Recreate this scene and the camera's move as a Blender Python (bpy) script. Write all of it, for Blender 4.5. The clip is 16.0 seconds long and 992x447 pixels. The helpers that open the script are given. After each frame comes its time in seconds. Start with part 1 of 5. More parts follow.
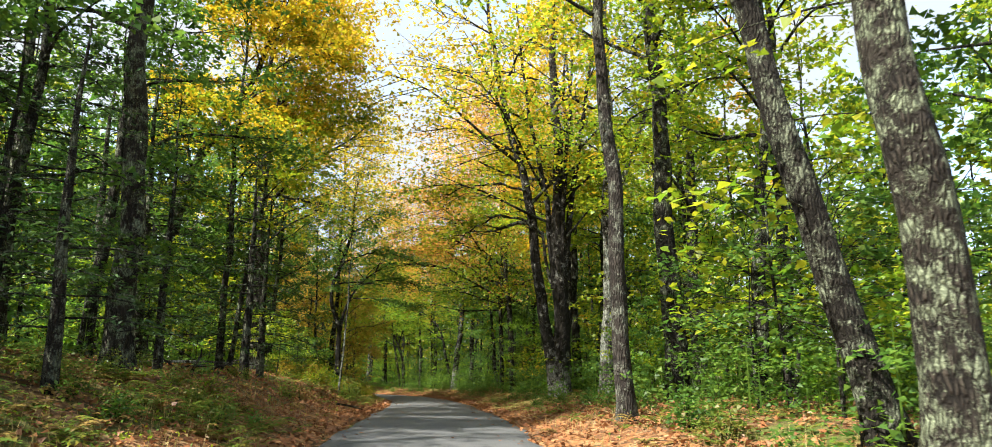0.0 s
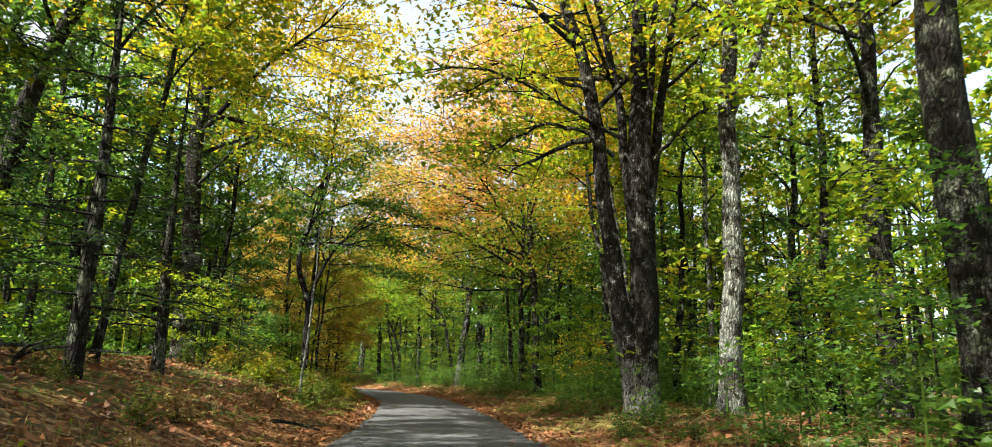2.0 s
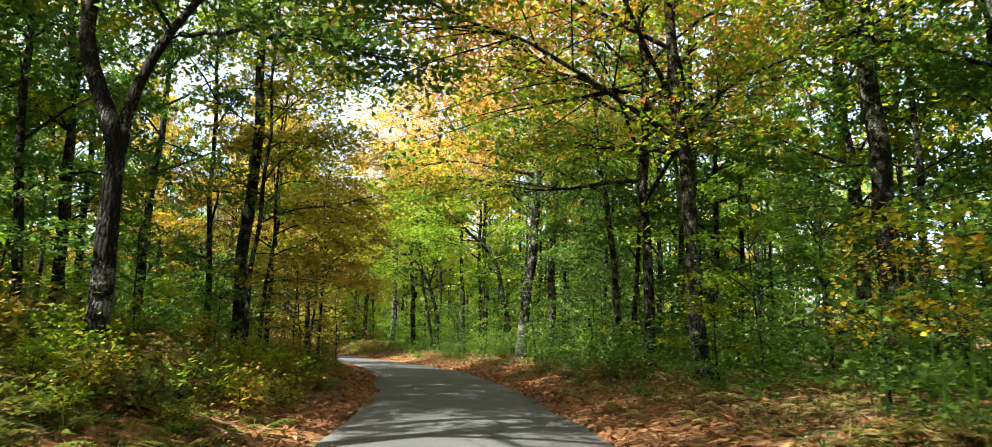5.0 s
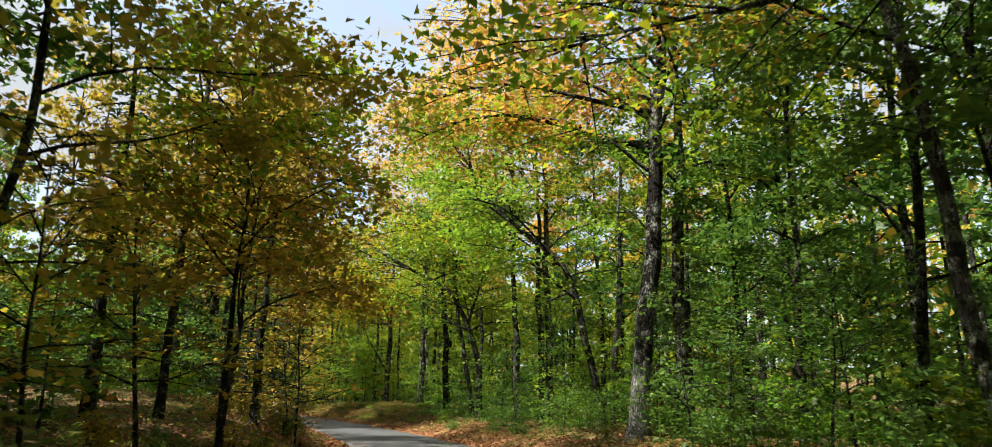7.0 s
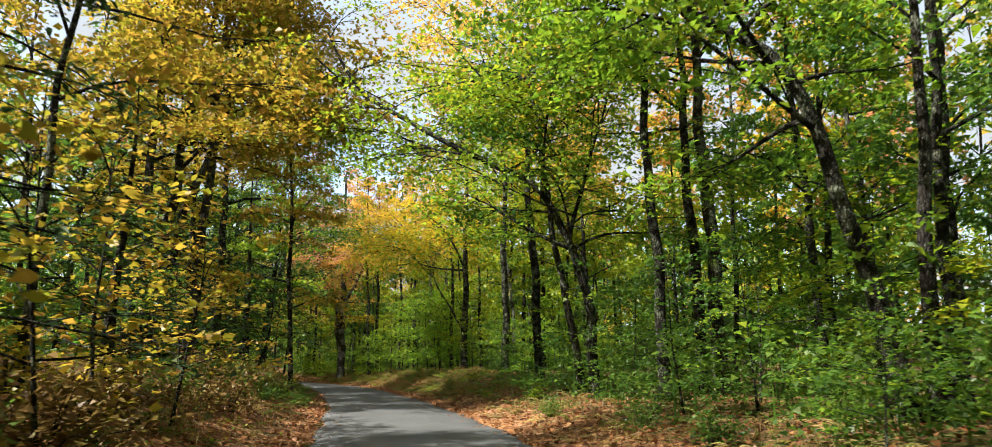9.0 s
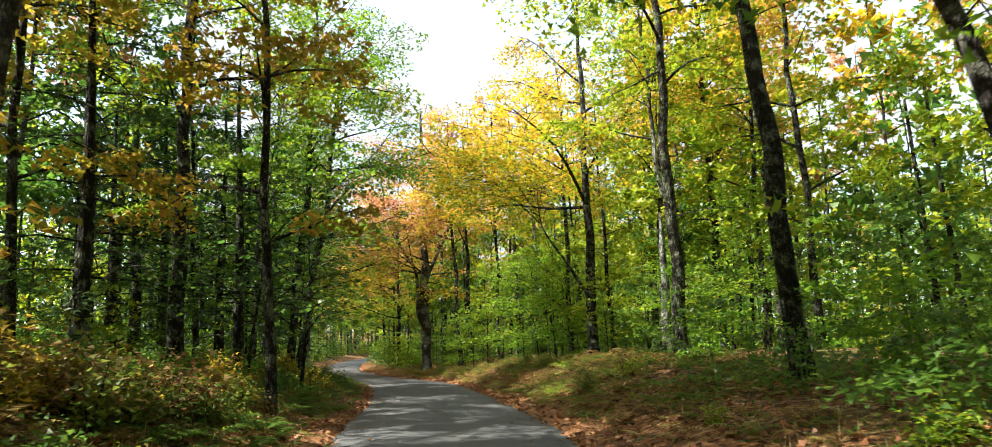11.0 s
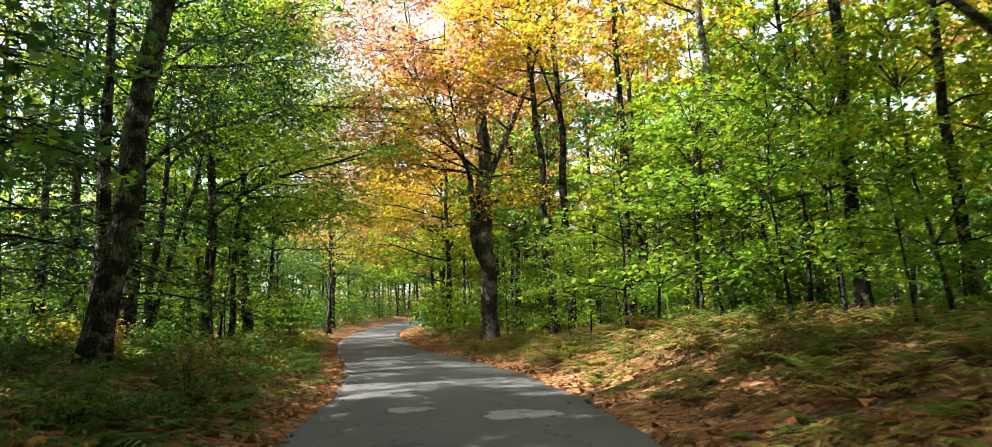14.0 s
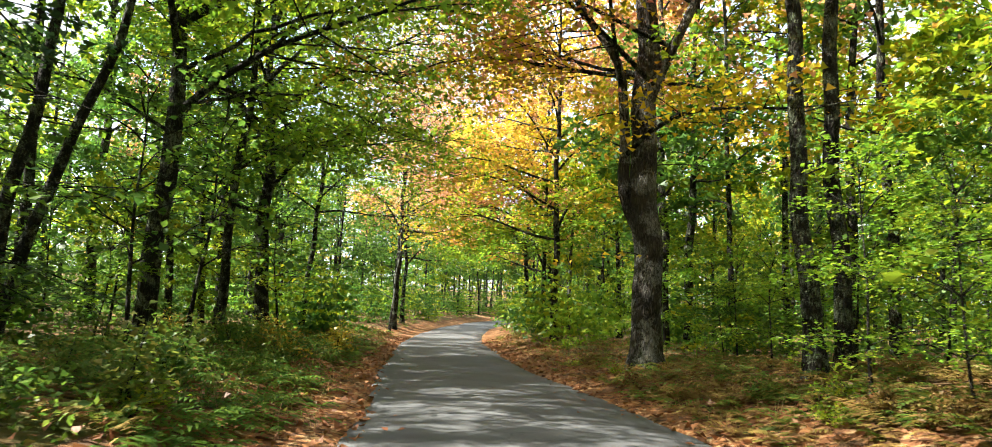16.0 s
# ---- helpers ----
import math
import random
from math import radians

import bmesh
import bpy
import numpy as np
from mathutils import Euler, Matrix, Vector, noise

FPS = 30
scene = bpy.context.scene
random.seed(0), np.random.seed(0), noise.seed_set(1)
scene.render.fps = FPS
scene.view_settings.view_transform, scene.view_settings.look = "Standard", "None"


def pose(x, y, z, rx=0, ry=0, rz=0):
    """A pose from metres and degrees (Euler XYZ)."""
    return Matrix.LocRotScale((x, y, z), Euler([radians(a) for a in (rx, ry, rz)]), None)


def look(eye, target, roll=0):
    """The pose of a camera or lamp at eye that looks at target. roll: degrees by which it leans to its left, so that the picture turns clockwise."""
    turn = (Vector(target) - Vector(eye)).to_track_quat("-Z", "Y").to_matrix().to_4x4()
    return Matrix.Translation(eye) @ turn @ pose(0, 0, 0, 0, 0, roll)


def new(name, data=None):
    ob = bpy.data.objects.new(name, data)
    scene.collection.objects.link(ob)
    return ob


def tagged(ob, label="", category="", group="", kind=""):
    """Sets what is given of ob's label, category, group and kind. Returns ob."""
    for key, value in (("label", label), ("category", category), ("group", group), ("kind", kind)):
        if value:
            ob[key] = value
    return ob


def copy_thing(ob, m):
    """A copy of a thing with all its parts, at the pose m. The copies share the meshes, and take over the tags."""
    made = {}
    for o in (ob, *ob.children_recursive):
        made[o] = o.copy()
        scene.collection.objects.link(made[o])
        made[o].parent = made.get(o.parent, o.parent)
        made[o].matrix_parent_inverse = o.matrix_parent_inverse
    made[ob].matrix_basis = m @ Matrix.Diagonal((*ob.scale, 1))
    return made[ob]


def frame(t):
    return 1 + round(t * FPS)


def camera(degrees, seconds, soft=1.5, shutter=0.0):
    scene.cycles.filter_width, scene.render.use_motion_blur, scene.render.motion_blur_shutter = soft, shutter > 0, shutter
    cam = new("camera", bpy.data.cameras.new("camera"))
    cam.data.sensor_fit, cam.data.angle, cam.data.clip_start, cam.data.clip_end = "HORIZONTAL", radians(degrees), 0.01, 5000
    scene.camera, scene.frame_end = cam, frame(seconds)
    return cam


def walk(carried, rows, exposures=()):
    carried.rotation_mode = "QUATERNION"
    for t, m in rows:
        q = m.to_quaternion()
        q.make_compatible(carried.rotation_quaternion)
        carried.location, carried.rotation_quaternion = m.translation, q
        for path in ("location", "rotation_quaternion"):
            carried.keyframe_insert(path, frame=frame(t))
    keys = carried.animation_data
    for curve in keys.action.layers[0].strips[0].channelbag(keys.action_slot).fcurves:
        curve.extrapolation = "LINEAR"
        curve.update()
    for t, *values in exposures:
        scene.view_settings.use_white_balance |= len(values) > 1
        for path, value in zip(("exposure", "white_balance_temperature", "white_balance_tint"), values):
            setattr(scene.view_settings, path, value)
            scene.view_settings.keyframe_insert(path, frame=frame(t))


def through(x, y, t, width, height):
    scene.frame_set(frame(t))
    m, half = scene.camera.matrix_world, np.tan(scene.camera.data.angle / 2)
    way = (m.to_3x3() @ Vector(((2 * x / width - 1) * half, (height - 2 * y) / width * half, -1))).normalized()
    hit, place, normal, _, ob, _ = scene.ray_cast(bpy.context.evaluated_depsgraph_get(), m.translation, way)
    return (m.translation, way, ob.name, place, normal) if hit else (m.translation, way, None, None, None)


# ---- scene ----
cam = camera(68.7, 16.0, soft=0.9, shutter=0.14)
PATH = [
    (0, (0.000, 0.000, 1.167), (-0.001, 1.953, 1.597), 0.18),
    (0.5, (-0.294, 2.796, 1.278), (-0.306, 4.748, 1.716), -0.90),
    (1, (-0.614, 5.505, 1.348), (-0.629, 7.455, 1.793), -2.00),
    (1.5, (-0.922, 8.361, 1.442), (-0.934, 10.310, 1.889), 0.90),
    (2, (-1.166, 11.327, 1.471), (-1.169, 13.285, 1.881), 1.34),
    (2.5, (-1.375, 14.414, 1.500), (-1.365, 16.379, 1.874), 0.38),
    (3, (-1.567, 17.684, 1.525), (-1.556, 19.649, 1.895), -1.15),
    (3.5, (-1.750, 21.034, 1.578), (-1.751, 23.000, 1.944), -1.23),
    (4, (-2.037, 24.399, 1.585), (-2.041, 26.366, 1.951), -1.26),
    (4.5, (-2.384, 28.078, 1.490), (-2.442, 30.046, 1.839), 1.28),
    (4.7, (-2.506, 29.505, 1.441), (-2.607, 31.478, 1.757), 1.16),
    (6.8, (-5.353, 46.411, 1.416), (-5.538, 48.348, 1.877), 0.07),
    (7, (-5.477, 47.967, 1.439), (-5.704, 49.895, 1.919), 0.83),
    (7.5, (-5.883, 51.864, 1.477), (-6.221, 53.774, 1.964), 1.28),
    (8, (-6.452, 55.792, 1.449), (-6.835, 57.694, 1.932), -0.70),
    (8.5, (-7.251, 59.858, 1.401), (-7.686, 61.769, 1.801), 1.48),
    (9, (-8.221, 64.066, 1.374), (-8.696, 65.969, 1.766), -0.11),
    (9.5, (-9.520, 68.261, 1.386), (-10.072, 70.143, 1.775), 0.45),
    (10, (-10.933, 72.383, 1.400), (-11.570, 74.240, 1.782), 1.00),
    (10.2, (-11.507, 73.971, 1.392), (-12.179, 75.817, 1.766), 0.34),
    (12.3, (-19.428, 90.661, 1.318), (-20.190, 92.478, 1.661), -3.37),
    (12.5, (-20.167, 92.136, 1.317), (-20.950, 93.946, 1.652), -3.28),
    (13, (-21.995, 95.758, 1.326), (-22.824, 97.548, 1.655), -0.44),
    (13.5, (-23.827, 99.238, 1.339), (-24.682, 101.021, 1.638), -1.39),
    (14, (-25.783, 102.674, 1.328), (-26.683, 104.441, 1.593), -1.96),
    (14.5, (-27.803, 105.826, 1.283), (-28.792, 107.545, 1.541), -0.85),
    (15, (-29.839, 108.541, 1.319), (-30.902, 110.214, 1.583), 2.81),
    (15.5, (-31.861, 111.167, 1.381), (-32.953, 112.821, 1.651), 1.99),
    (16, (-33.944, 113.950, 1.378), (-35.042, 115.600, 1.651), 2.14),
]
walk(cam, [(t, look(eye, target, roll)) for t, eye, target, roll in PATH], exposures=((0, 2.05, 6500, 7), (1, 2.05, 6500, 7), (2.5, 2.25, 6500, 7), (3.5, 2.42, 6500, 7), (4.5, 2.45, 6500, 7), (7, 1.7, 6500, 7), (7.5, 1.8, 6500, 7), (8, 1.95, 6500, 7), (8.5, 1.72, 6500, 7), (9, 1.8, 6500, 7), (10, 2.05, 6500, 7), (12.5, 2.4, 6500, 7), (13, 2.32, 6500, 7), (14, 2.5, 6500, 7), (15, 2.65, 6500, 7), (16, 2.75, 6500, 7)))

# ---- light ----
SUN_WAY = Vector((-0.54, -0.36, 0.68)).normalized()      # towards the sun
world = bpy.data.worlds.new("world")
scene.world = world
world.use_nodes = True
wn = world.node_tree.nodes
wn.clear()
sky = wn.new("ShaderNodeTexSky")
sky.sky_type = "NISHITA"
sky.sun_disc = False
sky.sun_elevation = math.asin(SUN_WAY.z)
sky.sun_rotation = math.atan2(SUN_WAY.x, SUN_WAY.y)
sky.dust_density = 3.0
back = wn.new("ShaderNodeBackground")
back.inputs["Strength"].default_value = 0.15
wout = wn.new("ShaderNodeOutputWorld")
wtex = wn.new("ShaderNodeTexCoord")
wmap = wn.new("ShaderNodeMapping")
wmap.inputs["Scale"].default_value = (1.0, 1.0, 2.6)
cloud = wn.new("ShaderNodeTexNoise")
cloud.inputs["Scale"].default_value, cloud.inputs["Detail"].default_value, cloud.inputs["Roughness"].default_value = 2.4, 7.0, 0.6
cover = wn.new("ShaderNodeMapRange")
cover.inputs["From Min"].default_value, cover.inputs["From Max"].default_value = 0.36, 0.56
cmix = wn.new("ShaderNodeMix")
cmix.data_type = "RGBA"
cmix.inputs[7].default_value = (1.5, 1.58, 1.7, 1)          # lit cloud, in the sky's own units
wl = world.node_tree.links
wl.new(wtex.outputs["Generated"], wmap.inputs["Vector"])
wl.new(wmap.outputs[0], cloud.inputs["Vector"])
wl.new(cloud.outputs["Fac"], cover.inputs["Value"])
wl.new(cover.outputs[0], cmix.inputs["Factor"])
wl.new(sky.outputs[0], cmix.inputs[6])
wl.new(cmix.outputs[2], back.inputs[0])
world.node_tree.links.new(back.outputs[0], wout.inputs[0])
sun_data = bpy.data.lights.new("sun", "SUN")
sun_data.energy = 3.9
sun_data.angle = radians(0.6)
sun_data.color = (1.0, 0.94, 0.84)
sun = new("sun", sun_data)
sun.matrix_world = look((0, 0, 60), Vector((0, 0, 60)) - SUN_WAY)


# ---- materials ----
def mat_base(name):
    m = bpy.data.materials.new(name)
    m.use_nodes = True
    t = m.node_tree
    t.nodes.clear()
    out = t.nodes.new("ShaderNodeOutputMaterial")
    return m, t, out


def node(t, kind, **inputs):
    n = t.nodes.new(kind)
    for k, v in inputs.items():
        n.inputs[k.replace("_", " ")].default_value = v
    return n


def noise_node(t, vec, scale, detail=4.0, rough=0.55):
    n = node(t, "ShaderNodeTexNoise", Scale=scale, Detail=detail, Roughness=rough)
    t.links.new(vec, n.inputs["Vector"])
    return n.outputs["Fac"]


def ramp(t, fac, stops):
    r = t.nodes.new("ShaderNodeValToRGB")
    e = r.color_ramp.elements
    while len(e) < len(stops):
        e.new(0.5)
    for el, (p, c) in zip(e, stops):
        el.position, el.color = p, (*c, 1)
    t.links.new(fac, r.inputs["Fac"])
    return r.outputs["Color"]


def mix_rgb(t, fac, a, b, mode="MIX"):
    n = t.nodes.new("ShaderNodeMix")
    n.data_type, n.blend_type = "RGBA", mode
    for sock, v in ((n.inputs["Factor"], fac), (n.inputs[6], a), (n.inputs[7], b)):
        if hasattr(v, "links"):
            t.links.new(v, sock)
        elif isinstance(v, tuple):
            sock.default_value = (*v, 1)
        else:
            sock.default_value = v
    return n.outputs[2]


def bump(t, height, strength, distance):
    b = node(t, "ShaderNodeBump", Strength=strength, Distance=distance)
    t.links.new(height, b.inputs["Height"])
    return b.outputs["Normal"]


def leaf_material(name, a, b, c, through=0.6):
    """A thin leaf that lets light through; each leaf takes its own tint between a, b and c."""
    m, t, out = mat_base(name)
    geo = t.nodes.new("ShaderNodeNewGeometry")
    info = t.nodes.new("ShaderNodeObjectInfo")
    col = ramp(t, geo.outputs["Random Per Island"], [(0.0, a), (0.5, b), (1.0, c)])
    tex = t.nodes.new("ShaderNodeTexCoord")
    big = noise_node(t, tex.outputs["Object"], 0.35, 2.0)
    hsv = node(t, "ShaderNodeHueSaturation", Saturation=1.0)
    mr = node(t, "ShaderNodeMapRange")
    mr.inputs["To Min"].default_value, mr.inputs["To Max"].default_value = 0.487, 0.511
    t.links.new(info.outputs["Random"], mr.inputs["Value"])
    t.links.new(mr.outputs[0], hsv.inputs["Hue"])
    mv = node(t, "ShaderNodeMapRange")
    mv.inputs["From Min"].default_value, mv.inputs["From Max"].default_value = 0.3, 0.7
    mv.inputs["To Min"].default_value, mv.inputs["To Max"].default_value = 0.75, 1.25
    t.links.new(big, mv.inputs["Value"])
    t.links.new(mv.outputs[0], hsv.inputs["Value"])
    t.links.new(col, hsv.inputs["Color"])
    dif = node(t, "ShaderNodeBsdfDiffuse")
    tra = node(t, "ShaderNodeBsdfTranslucent")
    glo = node(t, "ShaderNodeBsdfGlossy", Roughness=0.45)
    t.links.new(hsv.outputs[0], dif.inputs["Color"])
    t.links.new(hsv.outputs[0], tra.inputs["Color"])
    m1 = node(t, "ShaderNodeMixShader", Fac=through)
    t.links.new(dif.outputs[0], m1.inputs[1])
    t.links.new(tra.outputs[0], m1.inputs[2])
    m2 = node(t, "ShaderNodeMixShader", Fac=0.025)
    t.links.new(m1.outputs[0], m2.inputs[1])
    t.links.new(glo.outputs[0], m2.inputs[2])
    t.links.new(m2.outputs[0], out.inputs["Surface"])
    return m


def bark_material(name, dark, mid, lichen, amount, patch=2.2, foot=0.0):
    """Furrowed bark: upright plates between dark cracks, with broken patches of lichen on the plates. foot: how much
    paler the base is painted, as if sunlit.
    """
    m, t, out = mat_base(name)
    tex = t.nodes.new("ShaderNodeTexCoord")
    info = t.nodes.new("ShaderNodeObjectInfo")
    add = t.nodes.new("ShaderNodeVectorMath")
    add.operation = "MULTIPLY_ADD"
    add.inputs[1].default_value = (1, 1, 1)
    t.links.new(tex.outputs["Object"], add.inputs[0])
    t.links.new(info.outputs["Random"], add.inputs[2])
    where = add.outputs[0]
    warp = node(t, "ShaderNodeTexNoise", Scale=5.0, Detail=4.0)
    t.links.new(where, warp.inputs["Vector"])
    bent = t.nodes.new("ShaderNodeVectorMath")
    bent.operation = "MULTIPLY_ADD"
    bent.inputs[1].default_value = (0.10, 0.10, 0.25)
    t.links.new(warp.outputs["Color"], bent.inputs[0])
    t.links.new(where, bent.inputs[2])
    mapping = node(t, "ShaderNodeMapping")
    mapping.inputs["Scale"].default_value = (1, 1, 0.2)
    t.links.new(bent.outputs[0], mapping.inputs["Vector"])
    plate = node(t, "ShaderNodeTexVoronoi", Scale=19.0)
    plate.feature = "DISTANCE_TO_EDGE"
    t.links.new(mapping.outputs[0], plate.inputs["Vector"])
    ridge = ramp(t, plate.outputs["Distance"], [(0.02, (0, 0, 0)), (0.30, (1, 1, 1))])
    grain = noise_node(t, mapping.outputs[0], 60.0, 6.0, 0.7)
    tone = noise_node(t, where, 1.3, 4.0)
    col = mix_rgb(t, ridge, dark, mid)
    col = mix_rgb(t, ramp(t, grain, [(0.35, (0.75, 0.75, 0.75)), (0.62, (0, 0, 0))]), col, dark)
    col = mix_rgb(t, ramp(t, tone, [(0.4, (0, 0, 0)), (0.62, (0.8, 0.8, 0.8))]), col, tuple(0.5 * v for v in mid))
    broad = noise_node(t, where, 0.45 * patch, 3.0, 0.5)
    spots = noise_node(t, bent.outputs[0], 3.4 * patch, 9.0, 0.78)
    both = mix_rgb(t, 0.5, broad, spots)
    # sunlight on the trunk base, painted as more of the pale lichen colour
    if foot:
        tall = t.nodes.new("ShaderNodeSeparateXYZ")
        t.links.new(tex.outputs["Object"], tall.inputs[0])
        low_down = node(t, "ShaderNodeMapRange")
        low_down.inputs["From Min"].default_value, low_down.inputs["From Max"].default_value = 0.3, 1.9
        low_down.inputs["To Min"].default_value, low_down.inputs["To Max"].default_value = foot, 0.0
        t.links.new(tall.outputs["Z"], low_down.inputs["Value"])
        both = mix_rgb(t, 1.0, both, low_down.outputs[0], "ADD")
    mask = ramp(t, both, [(1.0 - amount - 0.035, (0, 0, 0)), (1.0 - amount + 0.025, (1, 1, 1))])
    crust = ramp(t, ridge, [(0.05, (0.3, 0.3, 0.3)), (0.35, (1, 1, 1))])
    fine = noise_node(t, where, 55.0, 4.0, 0.7)
    lich = mix_rgb(t, ramp(t, fine, [(0.35, (0, 0, 0)), (0.65, (1, 1, 1))]), tuple(0.5 * v for v in lichen), tuple(1.2 * v for v in lichen))
    col = mix_rgb(t, mix_rgb(t, 1.0, mask, crust, "MULTIPLY"), col, lich)
    bs = node(t, "ShaderNodeBsdfPrincipled", Roughness=0.92)
    bs.inputs["Specular IOR Level"].default_value = 0.15
    t.links.new(col, bs.inputs["Base Color"])
    t.links.new(bump(t, mix_rgb(t, 0.35, ridge, grain), 1.0, 0.06), bs.inputs["Normal"])
    t.links.new(bs.outputs[0], out.inputs["Surface"])
    return m


def ground_material(name, litter_a, litter_b, green, green_at):
    m, t, out = mat_base(name)
    tex = t.nodes.new("ShaderNodeTexCoord")
    vor = node(t, "ShaderNodeTexVoronoi", Scale=11.0)
    t.links.new(tex.outputs["Object"], vor.inputs["Vector"])
    sep = t.nodes.new("ShaderNodeSeparateColor")
    t.links.new(vor.outputs["Color"], sep.inputs[0])
    col = ramp(t, sep.outputs[0], [(0.0, (0.05, 0.03, 0.018)), (0.35, litter_a), (0.7, litter_b), (1.0, (0.36, 0.24, 0.12))])
    soil = noise_node(t, tex.outputs["Object"], 0.9, 5.0)
    col = mix_rgb(t, ramp(t, soil, [(0.45, (0, 0, 0)), (0.7, (0.75, 0.75, 0.75))]), col, (0.05, 0.034, 0.022))
    moss = noise_node(t, tex.outputs["Object"], 0.5, 6.0, 0.65)
    col = mix_rgb(t, ramp(t, moss, [(green_at, (0, 0, 0)), (green_at + 0.12, (0.8, 0.8, 0.8))]), col, green)
    fine = noise_node(t, tex.outputs["Object"], 28.0, 4.0)
    bs = node(t, "ShaderNodeBsdfPrincipled", Roughness=0.95)
    bs.inputs["Specular IOR Level"].default_value = 0.1
    t.links.new(col, bs.inputs["Base Color"])
    mixh = mix_rgb(t, 0.5, fine, vor.outputs["Distance"])
    t.links.new(bump(t, mixh, 0.8, 0.05), bs.inputs["Normal"])
    t.links.new(bs.outputs[0], out.inputs["Surface"])
    return m


def asphalt_material(name, lo, hi):
    m, t, out = mat_base(name)
    tex = t.nodes.new("ShaderNodeTexCoord")
    grain = noise_node(t, tex.outputs["Object"], 70.0, 3.0, 0.8)
    blot = noise_node(t, tex.outputs["Object"], 0.7, 6.0, 0.6)
    speck = node(t, "ShaderNodeTexVoronoi", Scale=55.0)
    t.links.new(tex.outputs["Object"], speck.inputs["Vector"])
    col = ramp(t, blot, [(0.3, lo), (0.7, hi)])
    col = mix_rgb(t, ramp(t, grain, [(0.4, (0, 0, 0)), (0.75, (0.7, 0.7, 0.7))]), col, tuple(1.9 * v for v in hi))
    crack = node(t, "ShaderNodeTexVoronoi", Scale=0.55)
    crack.feature = "DISTANCE_TO_EDGE"
    warp = node(t, "ShaderNodeTexNoise", Scale=2.5, Detail=5.0)
    t.links.new(tex.outputs["Object"], warp.inputs["Vector"])
    wmix = t.nodes.new("ShaderNodeVectorMath")
    wmix.operation = "MULTIPLY_ADD"
    wmix.inputs[1].default_value = (0.8, 0.8, 0.8)
    t.links.new(warp.outputs["Color"], wmix.inputs[0])
    t.links.new(tex.outputs["Object"], wmix.inputs[2])
    t.links.new(wmix.outputs[0], crack.inputs["Vector"])
    col = mix_rgb(t, ramp(t, crack.outputs["Distance"], [(0.0, (0.8, 0.8, 0.8)), (0.012, (0, 0, 0))]), col, (0.012, 0.012, 0.012))
    bs = node(t, "ShaderNodeBsdfPrincipled", Roughness=0.82)
    bs.inputs["Specular IOR Level"].default_value = 0.35
    t.links.new(col, bs.inputs["Base Color"])
    t.links.new(bump(t, grain, 0.5, 0.012), bs.inputs["Normal"])
    t.links.new(bs.outputs[0], out.inputs["Surface"])
    return m


LEAF = {
    "green": leaf_material("leaf_green", (0.047, 0.118, 0.02), (0.085, 0.182, 0.025), (0.145, 0.238, 0.028)),
    "bright": leaf_material("leaf_bright", (0.115, 0.245, 0.02), (0.185, 0.335, 0.024), (0.30, 0.385, 0.028)),
    "yellow_green": leaf_material("leaf_yellow_green", (0.12, 0.24, 0.014), (0.23, 0.33, 0.018), (0.42, 0.41, 0.022)),
    "yellow": leaf_material("leaf_yellow", (0.31, 0.32, 0.016), (0.54, 0.42, 0.02), (0.61, 0.36, 0.024)),
    "orange": leaf_material("leaf_orange", (0.50, 0.40, 0.035), (0.56, 0.34, 0.05), (0.55, 0.27, 0.075)),
    "pink": leaf_material("leaf_pink", (0.52, 0.29, 0.11), (0.54, 0.25, 0.15), (0.50, 0.33, 0.09)),
    "golden": leaf_material("leaf_golden", (0.21, 0.23, 0.02), (0.40, 0.31, 0.03), (0.50, 0.29, 0.045)),
    "dark": leaf_material("leaf_dark", (0.025, 0.055, 0.02), (0.04, 0.085, 0.025), (0.07, 0.12, 0.03), 0.3),
    "fern": leaf_material("leaf_fern", (0.08, 0.165, 0.022), (0.145, 0.2, 0.03), (0.235, 0.205, 0.04)),
    "bracken": leaf_material("leaf_bracken", (0.16, 0.09, 0.032), (0.235, 0.145, 0.045), (0.23, 0.185, 0.048), 0.35),
    "litter": leaf_material("leaf_litter", (0.21, 0.085, 0.036), (0.30, 0.14, 0.055), (0.15, 0.07, 0.036), 0.15),
    "straw": leaf_material("leaf_straw", (0.26, 0.20, 0.08), (0.36, 0.27, 0.10), (0.22, 0.23, 0.06), 0.3),
}
BARK = {
    "dark": bark_material("bark_dark", (0.006, 0.005, 0.004), (0.036, 0.032, 0.025), (0.16, 0.18, 0.125), 0.46, 9.0),
    "pale_lit_footed": bark_material("bark_pale_lit_footed", (0.006, 0.005, 0.004), (0.036, 0.032, 0.025), (0.27, 0.27, 0.24), 0.425, 7.0, 0.11),
    # lighter plates and streaks paint sunlight onto a trunk that stands in shade
    "furrowed": bark_material("bark_furrowed", (0.012, 0.010, 0.008), (0.13, 0.11, 0.092), (0.30, 0.29, 0.26), 0.46, 4.0, 0.05),
    "lichen": bark_material("bark_lichen", (0.008, 0.007, 0.006), (0.055, 0.046, 0.036), (0.185, 0.215, 0.14), 0.475, 10.0),
    "pale": bark_material("bark_pale", (0.015, 0.013, 0.011), (0.085, 0.075, 0.062), (0.29, 0.31, 0.26), 0.505, 6.0),
    "blotched": bark_material("bark_blotched", (0.006, 0.005, 0.004), (0.03, 0.027, 0.022), (0.32, 0.33, 0.30), 0.475, 2.6, 0.12),
    "grey": bark_material("bark_grey", (0.012, 0.010, 0.009), (0.062, 0.053, 0.045), (0.16, 0.17, 0.135), 0.465, 8.0),
}
ASPHALT = asphalt_material("asphalt", (0.045, 0.047, 0.05), (0.08, 0.083, 0.086))
